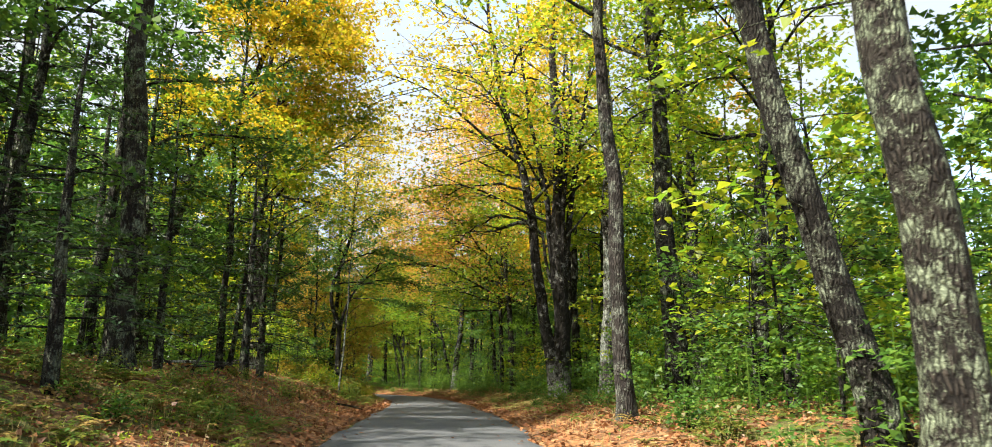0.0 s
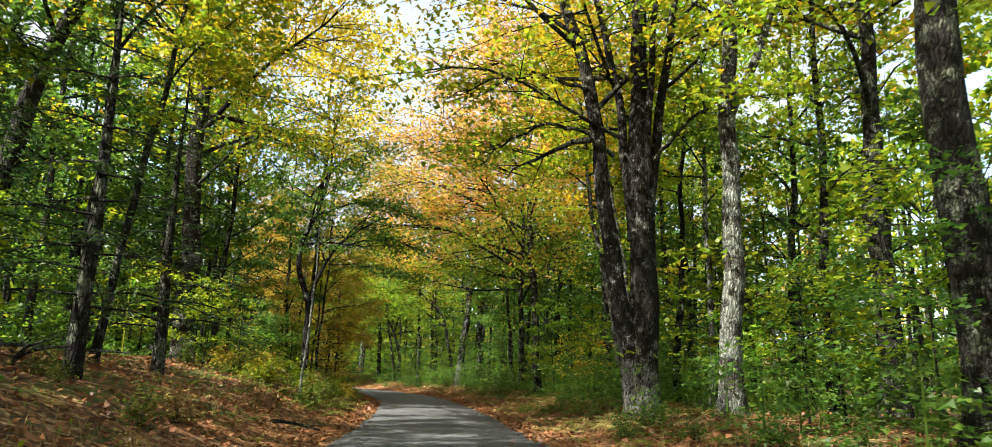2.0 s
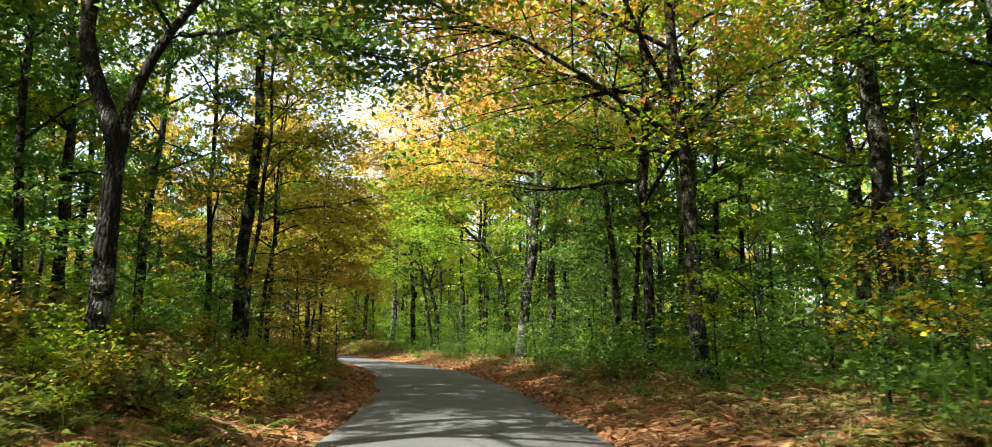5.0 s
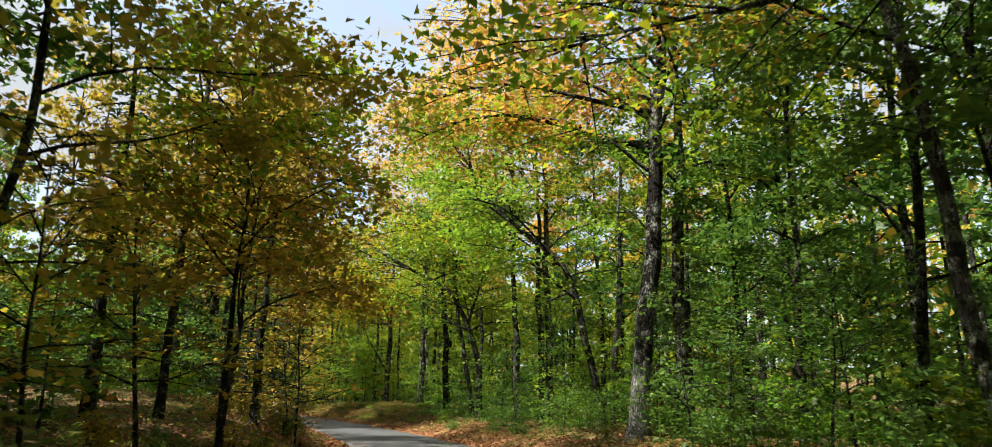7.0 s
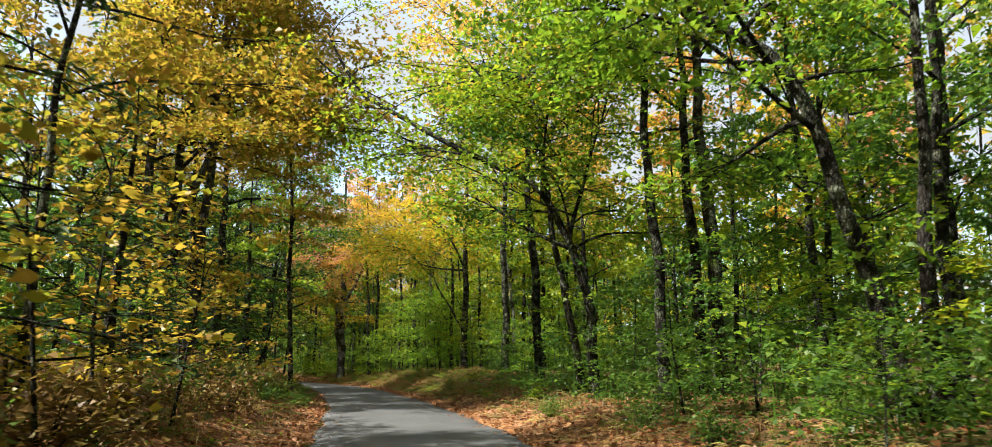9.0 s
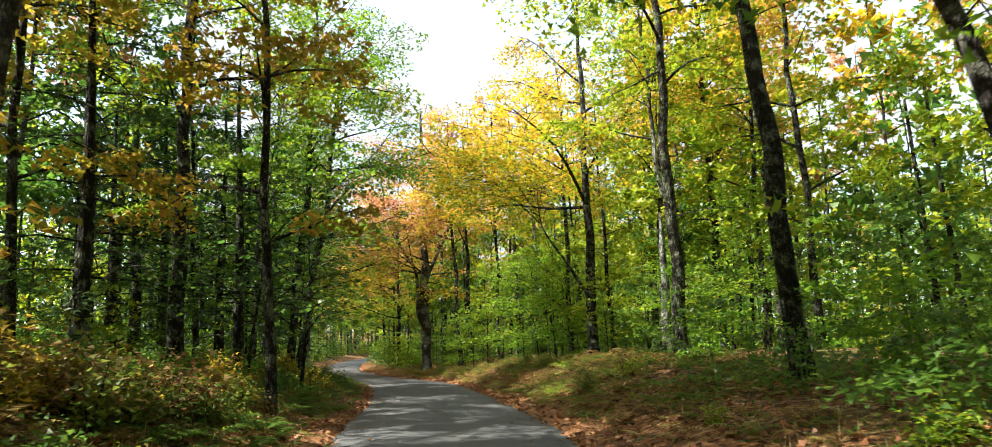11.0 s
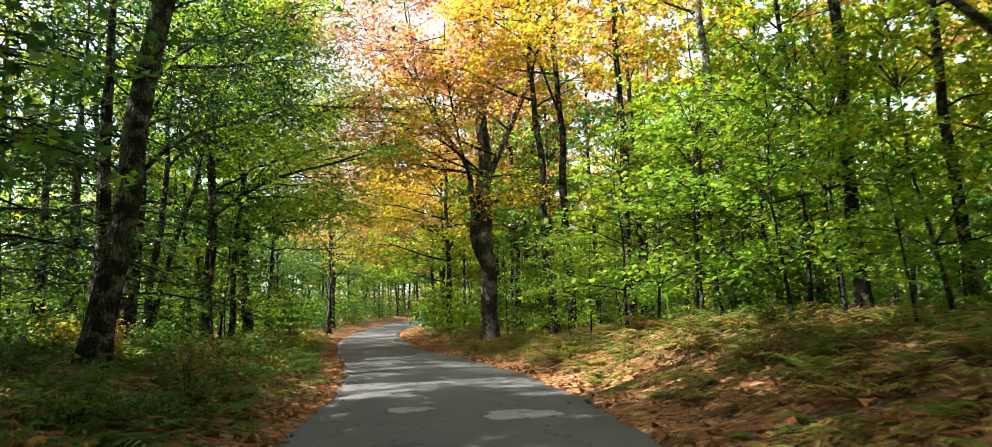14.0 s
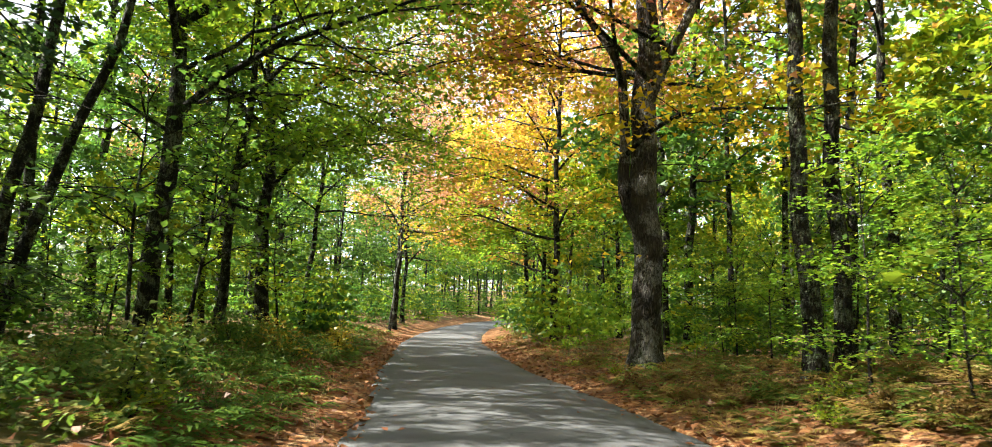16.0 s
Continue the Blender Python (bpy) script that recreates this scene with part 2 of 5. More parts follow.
PATCH = asphalt_material("asphalt_worn", (0.16, 0.165, 0.165), (0.26, 0.265, 0.265))
GROUND = ground_material("forest_floor", (0.11, 0.06, 0.028), (0.19, 0.095, 0.04), (0.06, 0.09, 0.02), 0.48)
VERGE = ground_material("leafy_verge", (0.19, 0.08, 0.035), (0.28, 0.135, 0.055), (0.10, 0.11, 0.03), 0.70)


# ---- geometry helpers ----
class Geo:
    """Gathers tubes and leaves, and makes one mesh of them."""

    def __init__(self):
        self.v, self.f, self.n = [], [], 0

    def add(self, v, f):
        self.v.append(np.asarray(v, np.float32))
        self.f.append(np.asarray(f, np.int32) + self.n)
        self.n += len(v)

    def tube(self, pts, radii, sides=8, rough=0.0, rng=None):
        pts, radii = np.asarray(pts, float), np.asarray(radii, float)
        tan = np.gradient(pts, axis=0)
        tan /= np.linalg.norm(tan, axis=1)[:, None] + 1e-9
        ref = np.array([0.0, 1.0, 0.0]) if abs(tan[0][1]) < 0.8 else np.array([1.0, 0.0, 0.0])
        a = np.cross(tan, ref)
        a /= np.linalg.norm(a, axis=1)[:, None] + 1e-9
        b = np.cross(tan, a)
        ang = np.arange(sides) * 2 * np.pi / sides
        r = radii[:, None] * np.ones((1, sides))
        if rough:
            lobes = rng.uniform(0, 6.28, 4)
            for k, ph in enumerate(lobes):
                r = r * (1 + rough * np.sin((k + 2) * ang[None, :] + ph + 0.9 * np.arange(len(pts))[:, None] * 0.15 * (k - 1.5)))
            r = r * (1 + rough * 0.8 * rng.normal(size=r.shape))
        ring = pts[:, None, :] + r[..., None] * (np.cos(ang)[None, :, None] * a[:, None, :] + np.sin(ang)[None, :, None] * b[:, None, :])
        n = len(pts)
        i = np.arange(n - 1)[:, None] * sides
        j = np.arange(sides)[None, :]
        k = (j + 1) % sides
        self.add(ring.reshape(-1, 3), np.stack([i + j, i + k, i + sides + k, i + sides + j], -1).reshape(-1, 4))

    def leaves(self, c, size, rng, up=1.0, tilt=0.9, wide=0.42, three=False):
        n = len(c)
        nor = rng.normal(size=(n, 3)) * tilt + np.array([0, 0, up])
        nor /= np.linalg.norm(nor, axis=1)[:, None]
        a = rng.normal(size=(n, 3))
        a -= (a * nor).sum(1)[:, None] * nor
        a /= np.linalg.norm(a, axis=1)[:, None]
        b = np.cross(nor, a)
        s = (size * rng.uniform(0.65, 1.3, n))[:, None]
        fold = nor * s * rng.uniform(0.02, 0.22, n)[:, None]
        v = np.stack([c - a * s * 0.5, c + a * s * 0.05 - b * s * wide + fold, c + a * s * 0.55, c + a * s * 0.05 + b * s * wide + fold], 1)
        if three == "lobed":
            half = ((-0.26, 0.3), (0.02, 0.46), (0.2, 0.24))
            out = ((-0.46, 0.0), *half, (0.58, 0.0), *((p, -q) for p, q in reversed(half)))
            v = np.stack([c + a * s * i + b * s * j + fold * abs(j) * 1.6 for i, j in out], 1)
            self.add(v.reshape(-1, 3), np.arange(8 * n).reshape(-1, 8))
        elif three:
            v = np.stack([c - a * s * 0.45 - b * s * 0.45, c - a * s * 0.35 + b * s * 0.5 + fold, c + a * s * 0.65], 1)
            self.add(v.reshape(-1, 3), np.arange(3 * n).reshape(-1, 3))
        else:
            self.add(v.reshape(-1, 3), np.arange(4 * n).reshape(-1, 4))

    def mesh(self, name, material, smooth=False):
        me = bpy.data.meshes.new(name)
        v, f = np.concatenate(self.v), np.concatenate(self.f)
        me.vertices.add(len(v))
        me.vertices.foreach_set("co", v.ravel())
        me.loops.add(f.size)
        me.loops.foreach_set("vertex_index", f.ravel())
        me.polygons.add(len(f))
        me.polygons.foreach_set("loop_start", np.arange(0, f.size, f.shape[1], dtype=np.int32))
        me.polygons.foreach_set("use_smooth", np.full(len(f), smooth))
        me.update(calc_edges=True)
        me.materials.append(material)
        return me


def part(name, me, parent, label=""):
    ob = new(name, me)
    ob.parent = parent
    return tagged(ob, label)


# ---- the lie of the land ----
ROAD_Y = np.array([-70, -20, 0, 22, 35, 46, 53, 64, 72, 79, 85, 92.4, 97, 104.6, 113.6, 118, 122, 126.7, 132.3, 146, 157, 166, 184, 200, 215, 260])
ROAD_X = np.array([5.0, 1.4, -0.2, -1.9, -3.1, -4.4, -5.6, -8.1, -10.8, -13.7, -16.6, -20.1, -22.6, -26.75, -32.25, -35.4, -38.6, -42.7, -47.6, -58.5, -66, -71.5, -81, -86, -84, -59])
RISE_Y = np.array([-70, 0, 8, 16, 24, 30, 46, 64, 90, 106, 116, 132, 146, 157, 166, 184, 207, 260])
RISE_Z = np.array([-0.4, -0.23, 0.0, 0.1, 0.17, 0.06, 0.03, -0.02, -0.08, -0.06, 0.02, 0.02, 0.25, 0.55, 0.85, 1.4, 2.2, 4.0])
yy = np.arange(-70, 260.01, 0.5)
xx = np.interp(yy, ROAD_Y, ROAD_X)
kern = np.hanning(23)
xx = np.convolve(np.pad(xx, 11, mode="reflect", reflect_type="odd"), kern / kern.sum(), "valid")
CL = np.stack([xx, yy], 1)
TAN = np.gradient(CL, axis=0)
TAN /= np.linalg.norm(TAN, axis=1)[:, None]
NOR = np.stack([TAN[:, 1], -TAN[:, 0]], 1)        # to the right of the road
RZ = np.interp(yy, RISE_Y, RISE_Z)
RZ = np.convolve(np.pad(RZ, 11, mode="reflect", reflect_type="odd"), kern / kern.sum(), "valid")


def lateral(p):
    """How far a place lies to the right of the road's middle, and the road's station and height there."""
    p = np.atleast_2d(np.asarray(p, float))
    u, k = np.empty(len(p)), np.empty(len(p), int)
    for a in range(0, len(p), 4000):
        q = p[a:a + 4000]
        d = ((q[:, None, :] - CL[None]) ** 2).sum(2)
        i = d.argmin(1)
        k[a:a + 4000] = i
        side = np.sign(((q - CL[i]) * NOR[i]).sum(1))
        u[a:a + 4000] = side * np.sqrt(d[np.arange(len(q)), i])
    return u, k


def wave(x, y, size, seed):
    r = np.random.RandomState(seed)
    z = 0
    for _ in range(5):
        a, ph, s = r.uniform(0, 6.28), r.uniform(0, 6.28), size * r.uniform(0.6, 1.5)
        z = z + np.sin((x * np.cos(a) + y * np.sin(a)) * 6.28 / s + ph)
    return z / 5


def height(p):
    p = np.atleast_2d(np.asarray(p, float))
    u, k = lateral(p)
    y = CL[k][:, 1]
    w = np.abs(u)
    ws = [0, 1.9, 2.3, 3.0, 4.0, 5.5, 8.0, 12, 20, 60, 200, 3000]
    low_bank = np.interp(w, ws, [-0.12, -0.12, -0.02, 0.04, 0.3, 0.52, 0.6, 0.6, 0.4, 0.0, 0.0, 0.0])
    high_bank = np.interp(w, ws, [-0.12, -0.12, -0.02, 0.05, 0.45, 0.95, 1.2, 1.3, 1.3, 1.0, 1.0, 1.0])
    high_left = np.interp(w, ws, [-0.12, -0.12, -0.02, 0.05, 0.45, 1.05, 1.55, 1.9, 2.2, 4.0, 5.0, 5.0])
    low_left = np.interp(w, ws, [-0.12, -0.12, -0.02, 0.04, 0.35, 0.55, 0.7, 0.8, 0.9, 2.0, 3.0, 3.0])
    f = np.interp(y, [88, 98, 118, 128], [0, 1, 1, 0])
    right = low_bank * (1 - f) + high_bank * f
    f = np.interp(y, [48, 56, 66, 74, 108, 122], [0, 0.6, 0.6, 0, 0, 1])
    left = high_left * (1 - f) + low_left * f
    hill = np.interp(w, [20, 60, 200, 400], [0, 2.2, 9.0, 14.0])
    right = right + hill * np.interp(y, [45, 70], [0, 1])
    left = left + hill
    z = np.where(u > 0, right, left) + RZ[k]
    rough = np.clip((w - 2.6) / 2.5, 0, 1)
    z = z + rough * (0.07 * wave(p[:, 0], p[:, 1], 2.6, 1) + 0.12 * wave(p[:, 0], p[:, 1], 9, 2)) + np.clip((w - 12) / 30, 0, 1) * 0.6 * wave(p[:, 0], p[:, 1], 40, 3)
    return z


def gz(x, y):
    return float(height((x, y))[0])


def in_reach(x, y, u):
    """Whether a place can come into view, or shade what does."""
    return x < 0.72 * y + 7 and (y > -1.3 * x - 9 or abs(u) < 15)


def cover(p, u):
    """How much of a bank is overgrown; the rest lies under fallen leaves."""
    y = p[:, 1]
    left = np.interp(y, [6, 14, 18, 32, 36, 52, 60, 88, 96], [0.7, 0.6, 0.2, 0.2, 0.75, 0.8, 0.6, 0.7, 1.0])
    right = np.interp(y, [10, 20, 30, 40, 58, 66, 90, 98, 118, 126], [0.35, 0.4, 0.7, 0.75, 0.6, 0.35, 0.4, 0.8, 0.9, 0.85])
    return np.where(np.abs(u) > 9, 0.8, np.where(u < 0, left, right))


# ---- ground, road, verges ----
def spread_axis(lo, hi, step):
    mid = list(np.arange(lo, hi + 0.1, step))
    far = [2, 5, 10, 20, 40, 80, 160, 320, 640, 1300, 2600]
    return np.array([lo - d for d in reversed(far)] + mid + [hi + d for d in far])


def grid_mesh(name, gx, gy, gzz, material):
    ny, nx = gx.shape
    g = Geo()
    i = np.arange(ny - 1)[:, None] * nx
    j = np.arange(nx - 1)[None, :]
    g.add(np.stack([gx, gy, gzz], -1).reshape(-1, 3), np.stack([i + j, i + j + 1, i + nx + j + 1, i + nx + j], -1).reshape(-1, 4))
    return g.mesh(name, material, True)


gx, gy = np.meshgrid(spread_axis(-115, 45, 1.1), spread_axis(-35, 225, 1.1))
ground = new("ground", grid_mesh("ground", gx, gy, height(np.stack([gx.ravel(), gy.ravel()], 1)).reshape(gx.shape), GROUND))
tagged(ground, "forest floor of brown fallen leaves, soil and moss", "ground", kind="structure")

HALF = 2.2
us = np.array([-1.0, -0.96, -0.75, -0.4, 0, 0.4, 0.75, 0.96, 1.0])
rr = np.random.RandomState(5)
edge = 0.08 * np.convolve(rr.normal(size=len(CL) + 8), np.ones(5) / 2.2, "same")[:len(CL)]
edge2 = 0.08 * np.convolve(rr.normal(size=len(CL) + 8), np.ones(5) / 2.2, "same")[:len(CL)]
drift = np.interp(yy, [85, 95], [0.2, 0.0])
width = np.where(us[None, :] < 0, (HALF - drift + edge)[:, None], HALF + edge2[:, None])
uu = us[None, :] * width
rx = CL[:, :1] + NOR[:, :1] * uu
ry = CL[:, 1:] + NOR[:, 1:] * uu
drop = np.where(np.abs(us) > 0.98, -0.07, 0.05 * (1 - us ** 2))
rz = RZ[:, None] + drop[None, :] + 0.006 * wave(rx, ry, 1.7, 8)
road = new("road", grid_mesh("road", rx, ry, rz, ASPHALT))
tagged(road, "narrow worn grey asphalt road with fine cracks", "road", kind="structure")

for side, nm in ((-1, "verge_left"), (1, "verge_right")):
    us2 = np.array([2.05, 2.25, 2.5, 2.8, 3.15, 3.5, 3.9, 4.3])
    ux = side * us2[None, :] + 0 * CL[:, :1]
    vx = CL[:, :1] + NOR[:, :1] * ux
    vy = CL[:, 1:] + NOR[:, 1:] * ux
    vz = height(np.stack([vx.ravel(), vy.ravel()], 1)).reshape(vx.shape) + np.array([-0.02, 0.03, 0.045, 0.05, 0.05, 0.05, 0.03, -0.12])[None, :]
    vz = vz + 0.02 * wave(vx, vy, 0.7, 11) * (us2 > 2.2)[None, :]
    if side < 0:
        vx, vy, vz = vx[:, ::-1], vy[:, ::-1], vz[:, ::-1]
    tagged(new(nm, grid_mesh(nm, vx, vy, vz, VERGE)), "road verge covered in orange-brown fallen leaves", "verge", kind="structure")


# ---- trees ----
def stem_points(path, H, rng, wob=0.06, step=0.5):
    """A stem through its waypoints (height, dx, dy), going on upwards to the height H."""
    zs = [p[0] for p in path]
    dx = [p[1] for p in path]
    dy = [p[2] for p in path]
    lz, lx, ly = zs[-1], dx[-1], dy[-1]
    sx = (dx[-1] - dx[-2]) / max(zs[-1] - zs[-2], 0.1)
    sy = (dy[-1] - dy[-2]) / max(zs[-1] - zs[-2], 0.1)
    if H > lz + 1:
        h = H - lz
        zs = zs + [lz + 0.5 * h, H]
        dx = dx + [lx + 0.35 * h * sx, lx + 0.45 * h * sx]
        dy = dy + [ly + 0.35 * h * sy, ly + 0.45 * h * sy]
    z = np.append(np.arange(zs[0], zs[-1], step), zs[-1])
    x, y = np.interp(z, zs, dx), np.interp(z, zs, dy)
    k = np.hanning(5)[1:-1]
    k /= k.sum()
    if len(z) > 6:
        x = np.convolve(np.pad(x, 1, mode="edge"), k, "valid")
        y = np.convolve(np.pad(y, 1, mode="edge"), k, "valid")
    ph = rng.uniform(0, 6.28, 4)
    x = x + wob * (np.sin(z * 0.9 + ph[0]) + 0.5 * np.sin(z * 2.3 + ph[1])) * np.clip(z / 3, 0, 1)
    y = y + wob * (np.sin(z * 0.9 + ph[2]) + 0.5 * np.sin(z * 2.3 + ph[3])) * np.clip(z / 3, 0, 1)
    return np.stack([x, y, z], 1)


def sprays(rng, twig_list, leaves, flat):
    """Where the leaves sit: flat fans on both sides of each twig, given as its foot and its reach."""
    c = np.array([q for q, _ in twig_list])
    d = np.array([q for _, q in twig_list])
    long = np.linalg.norm(d, axis=1)
    pick = rng.choice(len(c), leaves, p=long ** 1.4 / (long ** 1.4).sum())
    d, long = d[pick], long[pick]
    side = np.column_stack([-d[:, 1], d[:, 0], 0 * long])
    side /= np.linalg.norm(side, axis=1)[:, None] + 1e-6
    a = rng.uniform(0.0, 1.0, leaves) ** 0.7 * 1.12
    q = rng.uniform(-1, 1, leaves) * (0.10 + 0.30 * long * np.sin(np.clip(a, 0.12, 1.0) * 2.7))
    at = c[pick] + d * a[:, None] + side * q[:, None]
    at[:, 2] += rng.normal(size=leaves) * (0.03 + 0.28 * flat * long) - 0.16 * np.abs(q) - 0.10 * long * a ** 2
    return at


def grow(rng, d, H, path, forks, crown, leaves, size, sides=14, flat=0.5, low=0, far=False, three=None, light=None, split=0, tilt=0.6, arms=()):
    """The trunk, each limb, the twigs and the leaves of one tree, at the origin. crown: lowest limb, reach, number of limbs. low: leafy sprays under the crown. light: the way to the open road."""
    trunk, limbs, twigs, crowns = Geo(), [], Geo(), Geo()
    stems = []
    p = stem_points(list(path), H, rng, step=1.3 if far else 0.4)
    f = (p[:, 2] - p[0, 2]) / (H - p[0, 2])
    r = 0.5 * d * (1 - 0.8 * np.clip(f, 0, 1) ** 1.1) * (1 + 0.4 * np.exp(-np.clip(p[:, 2], 0, 9) / 0.3))
    trunk.tube(p, r, sides, 0.03, rng)
    stems.append((p, r))
    for z0, fd, fpath, fh in forks:
        q = stem_points(list(fpath), fh, rng, 0.05)
        ff = (q[:, 2] - q[0, 2]) / max(fh - q[0, 2], 0.1)
        fr = 0.5 * fd * (1 - 0.8 * np.clip(ff, 0, 1))
        trunk.tube(q, fr, max(8, sides - 4), 0.03, rng)
        stems.append((q, fr))
    base, reach, nl = crown
    cl = []
    ga = rng.uniform(0, 6.28)
    for i in range(nl):
        q, qr = stems[rng.randint(len(stems))]
        top = q[-1, 2]
        z = base + (top - base) * ((i + rng.uniform(0.1, 0.9)) / nl) ** 0.9
        z = min(max(z, q[0, 2] + 0.3), top * 0.985)
        k = min(np.searchsorted(q[:, 2], z), len(q) - 1)
        s = q[k]
        g = (z - base) / max(top - base, 1)
        ga += 2.4 + rng.uniform(-0.5, 0.5)
        L = reach * (1.0 - 0.55 * g) * rng.uniform(0.65, 1.2) * (0.8 + 0.5 * min(g * 3, 0.5))
        el = radians(24 + 36 * g + rng.uniform(-14, 16))
        n = 4 if far else 7
        tt = np.linspace(0, 1, n)
        way = np.array([np.cos(ga), np.sin(ga)])
        if light is not None:
            way = way + 0.4 * light
            way /= np.linalg.norm(way)
            L *= 1.0 + 0.24 * float(way @ light)
        gl = math.atan2(way[1], way[0])
        side = np.array([-way[1], way[0]])
        bend = rng.uniform(-0.25, 0.25)
        droop = rng.uniform(0.05, 0.4)
        px = s[0] + L * np.cos(el) * (tt * way[0] + bend * tt ** 2 * side[0])
        py = s[1] + L * np.cos(el) * (tt * way[1] + bend * tt ** 2 * side[1])
        pz = s[2] + L * (np.sin(el) * tt - droop * tt ** 2 + 0.03 * np.sin(6 * tt + ga))
        lp = np.stack([px, py, pz], 1)
        lr = np.maximum(min(qr[k] * 0.5, 0.011 * L + 0.012), 0.012) * (1 - 0.85 * tt) + 0.004
        lg = Geo()
        lg.tube(lp, lr, 4 if far else 6)
        limbs.append(lg)
        nt = int(3 + L * (1.0 if far else 1.6))
        for j in range(nt):
            a = rng.uniform(0.2, 1.0)
            st = np.array([np.interp(a, tt, lp[:, c]) for c in range(3)])
            az = gl + rng.choice([-1, 1]) * rng.uniform(0.4, 1.3)
            tl = L * (0.16 + 0.28 * (1 - a) + rng.uniform(0, 0.14)) + 0.3
            te = rng.uniform(-0.25, 0.5)
            v = np.array([np.cos(az) * np.cos(te), np.sin(az) * np.cos(te), np.sin(te)])
            tw = st + np.outer(np.linspace(0, 1, 3), v * tl)
            tw[:, 2] -= 0.12 * tl * np.linspace(0, 1, 3) ** 2
            if not far:
                twigs.tube(tw, np.linspace(0.012, 0.003, 3) * (0.5 + 0.2 * L), 3)
            cl.append((st + (tw[2] - st) * 0.1, tw[2] - st))
            if not far:
                for sgn in (-1, 1):
                    turn = sgn * rng.uniform(0.5, 0.9)
                    sub = np.array([v[0] * np.cos(turn) - v[1] * np.sin(turn), v[0] * np.sin(turn) + v[1] * np.cos(turn), 0.6 * v[2] - 0.05]) * tl * rng.uniform(0.45, 0.7)
                    cl.append((st + (tw[2] - st) * rng.uniform(0.3, 0.6), sub))
        cl.append((lp[-2], (lp[-1] - lp[-2]) * 1.5))
    for thick, *way in arms:
        w = np.array(way, float)
        tt = np.linspace(0, 1, 4 * len(w))
        lp = np.stack([np.interp(tt, np.linspace(0, 1, len(w)), w[:, c]) for c in range(3)], 1)
        lp[1:-1] = 0.25 * lp[:-2] + 0.5 * lp[1:-1] + 0.25 * lp[2:]
        lp[1:] += rng.normal(size=(len(lp) - 1, 3)) * 0.03
        lg = Geo()
        lg.tube(lp, 0.5 * thick * (1 - 0.85 * tt) + 0.006, 7)
        limbs.append(lg)
        for j in range(int(9 + 2.5 * np.linalg.norm(w[-1] - w[0]))):
            a = rng.uniform(0.35, 1.0)
            k = int(a * (len(lp) - 1))
            d3 = lp[min(k + 1, len(lp) - 1)] - lp[max(k - 1, 0)]
            az, tl = math.atan2(d3[1], d3[0]) + rng.choice([-1, 1]) * rng.uniform(0.3, 1.2), rng.uniform(0.7, 1.7)
            reach_v = np.array([np.cos(az), np.sin(az), rng.uniform(-0.25, 0.2)]) * tl
            twigs.tube(np.linspace(lp[k], lp[k] + reach_v, 3), np.linspace(0.014, 0.003, 3), 3)
            cl.append((lp[k], reach_v))
            for sgn in (-1, 1):
                turn = az + sgn * rng.uniform(0.5, 0.9)
                cl.append((lp[k] + reach_v * rng.uniform(0.3, 0.6), np.array([np.cos(turn), np.sin(turn), -0.1]) * tl * 0.6))
    for i in range(low):
        q, qr = stems[0]
        z = rng.uniform(min(1.2, base * 0.3), base)
        s = q[min(np.searchsorted(q[:, 2], z), len(q) - 1)]
        az, L = rng.uniform(0, 6.28), rng.uniform(1.0, 2.8)
        lp = s + np.outer(np.linspace(0, 1, 5), np.array([np.cos(az), np.sin(az), 0.18]) * L)
        lp[:, 2] -= 0.2 * L * np.linspace(0, 1, 5) ** 2
        twigs.tube(lp, np.linspace(0.018, 0.004, 5), 4)
        for a in (0.3, 0.5, 0.7, 0.85):
            w = s + (lp[-1] - s) * a
            turn = az + rng.choice([-1, 1]) * rng.uniform(0.4, 1.0)
            cl.append((w, np.array([np.cos(turn), np.sin(turn), rng.uniform(-0.2, 0.1)]) * rng.uniform(0.5, 1.0)))
    if not cl or not leaves:
        return trunk, limbs, twigs, crowns
    at = sprays(rng, cl, leaves, flat)
    shape = far if three is None else three
    if split:
        upper = at[:, 2] + rng.normal(size=leaves) * 1.6 > split
        crowns.leaves(at[~upper], size, rng, three=shape, tilt=tilt)
        top = Geo()
        top.leaves(at[upper], size, rng, three=shape, tilt=tilt)
        return trunk, limbs, twigs, crowns, top
    crowns.leaves(at, size, rng, three=shape, tilt=tilt)
    return trunk, limbs, twigs, crowns


COLOUR_WORDS = {"green": "green", "bright": "bright green", "yellow_green": "yellow-green", "yellow": "yellow", "orange": "orange", "pink": "salmon-orange", "golden": "golden-brown", "dark": "dark green"}
BARK_WORDS = {"dark": "dark furrowed", "pale_lit_footed": "dark furrowed and pale sunlit-footed", "furrowed": "deeply furrowed sunlit grey-brown", "lichen": "lichen-covered grey", "pale": "pale blotched", "blotched": "black and white blotched", "grey": "grey"}
HEROES = []


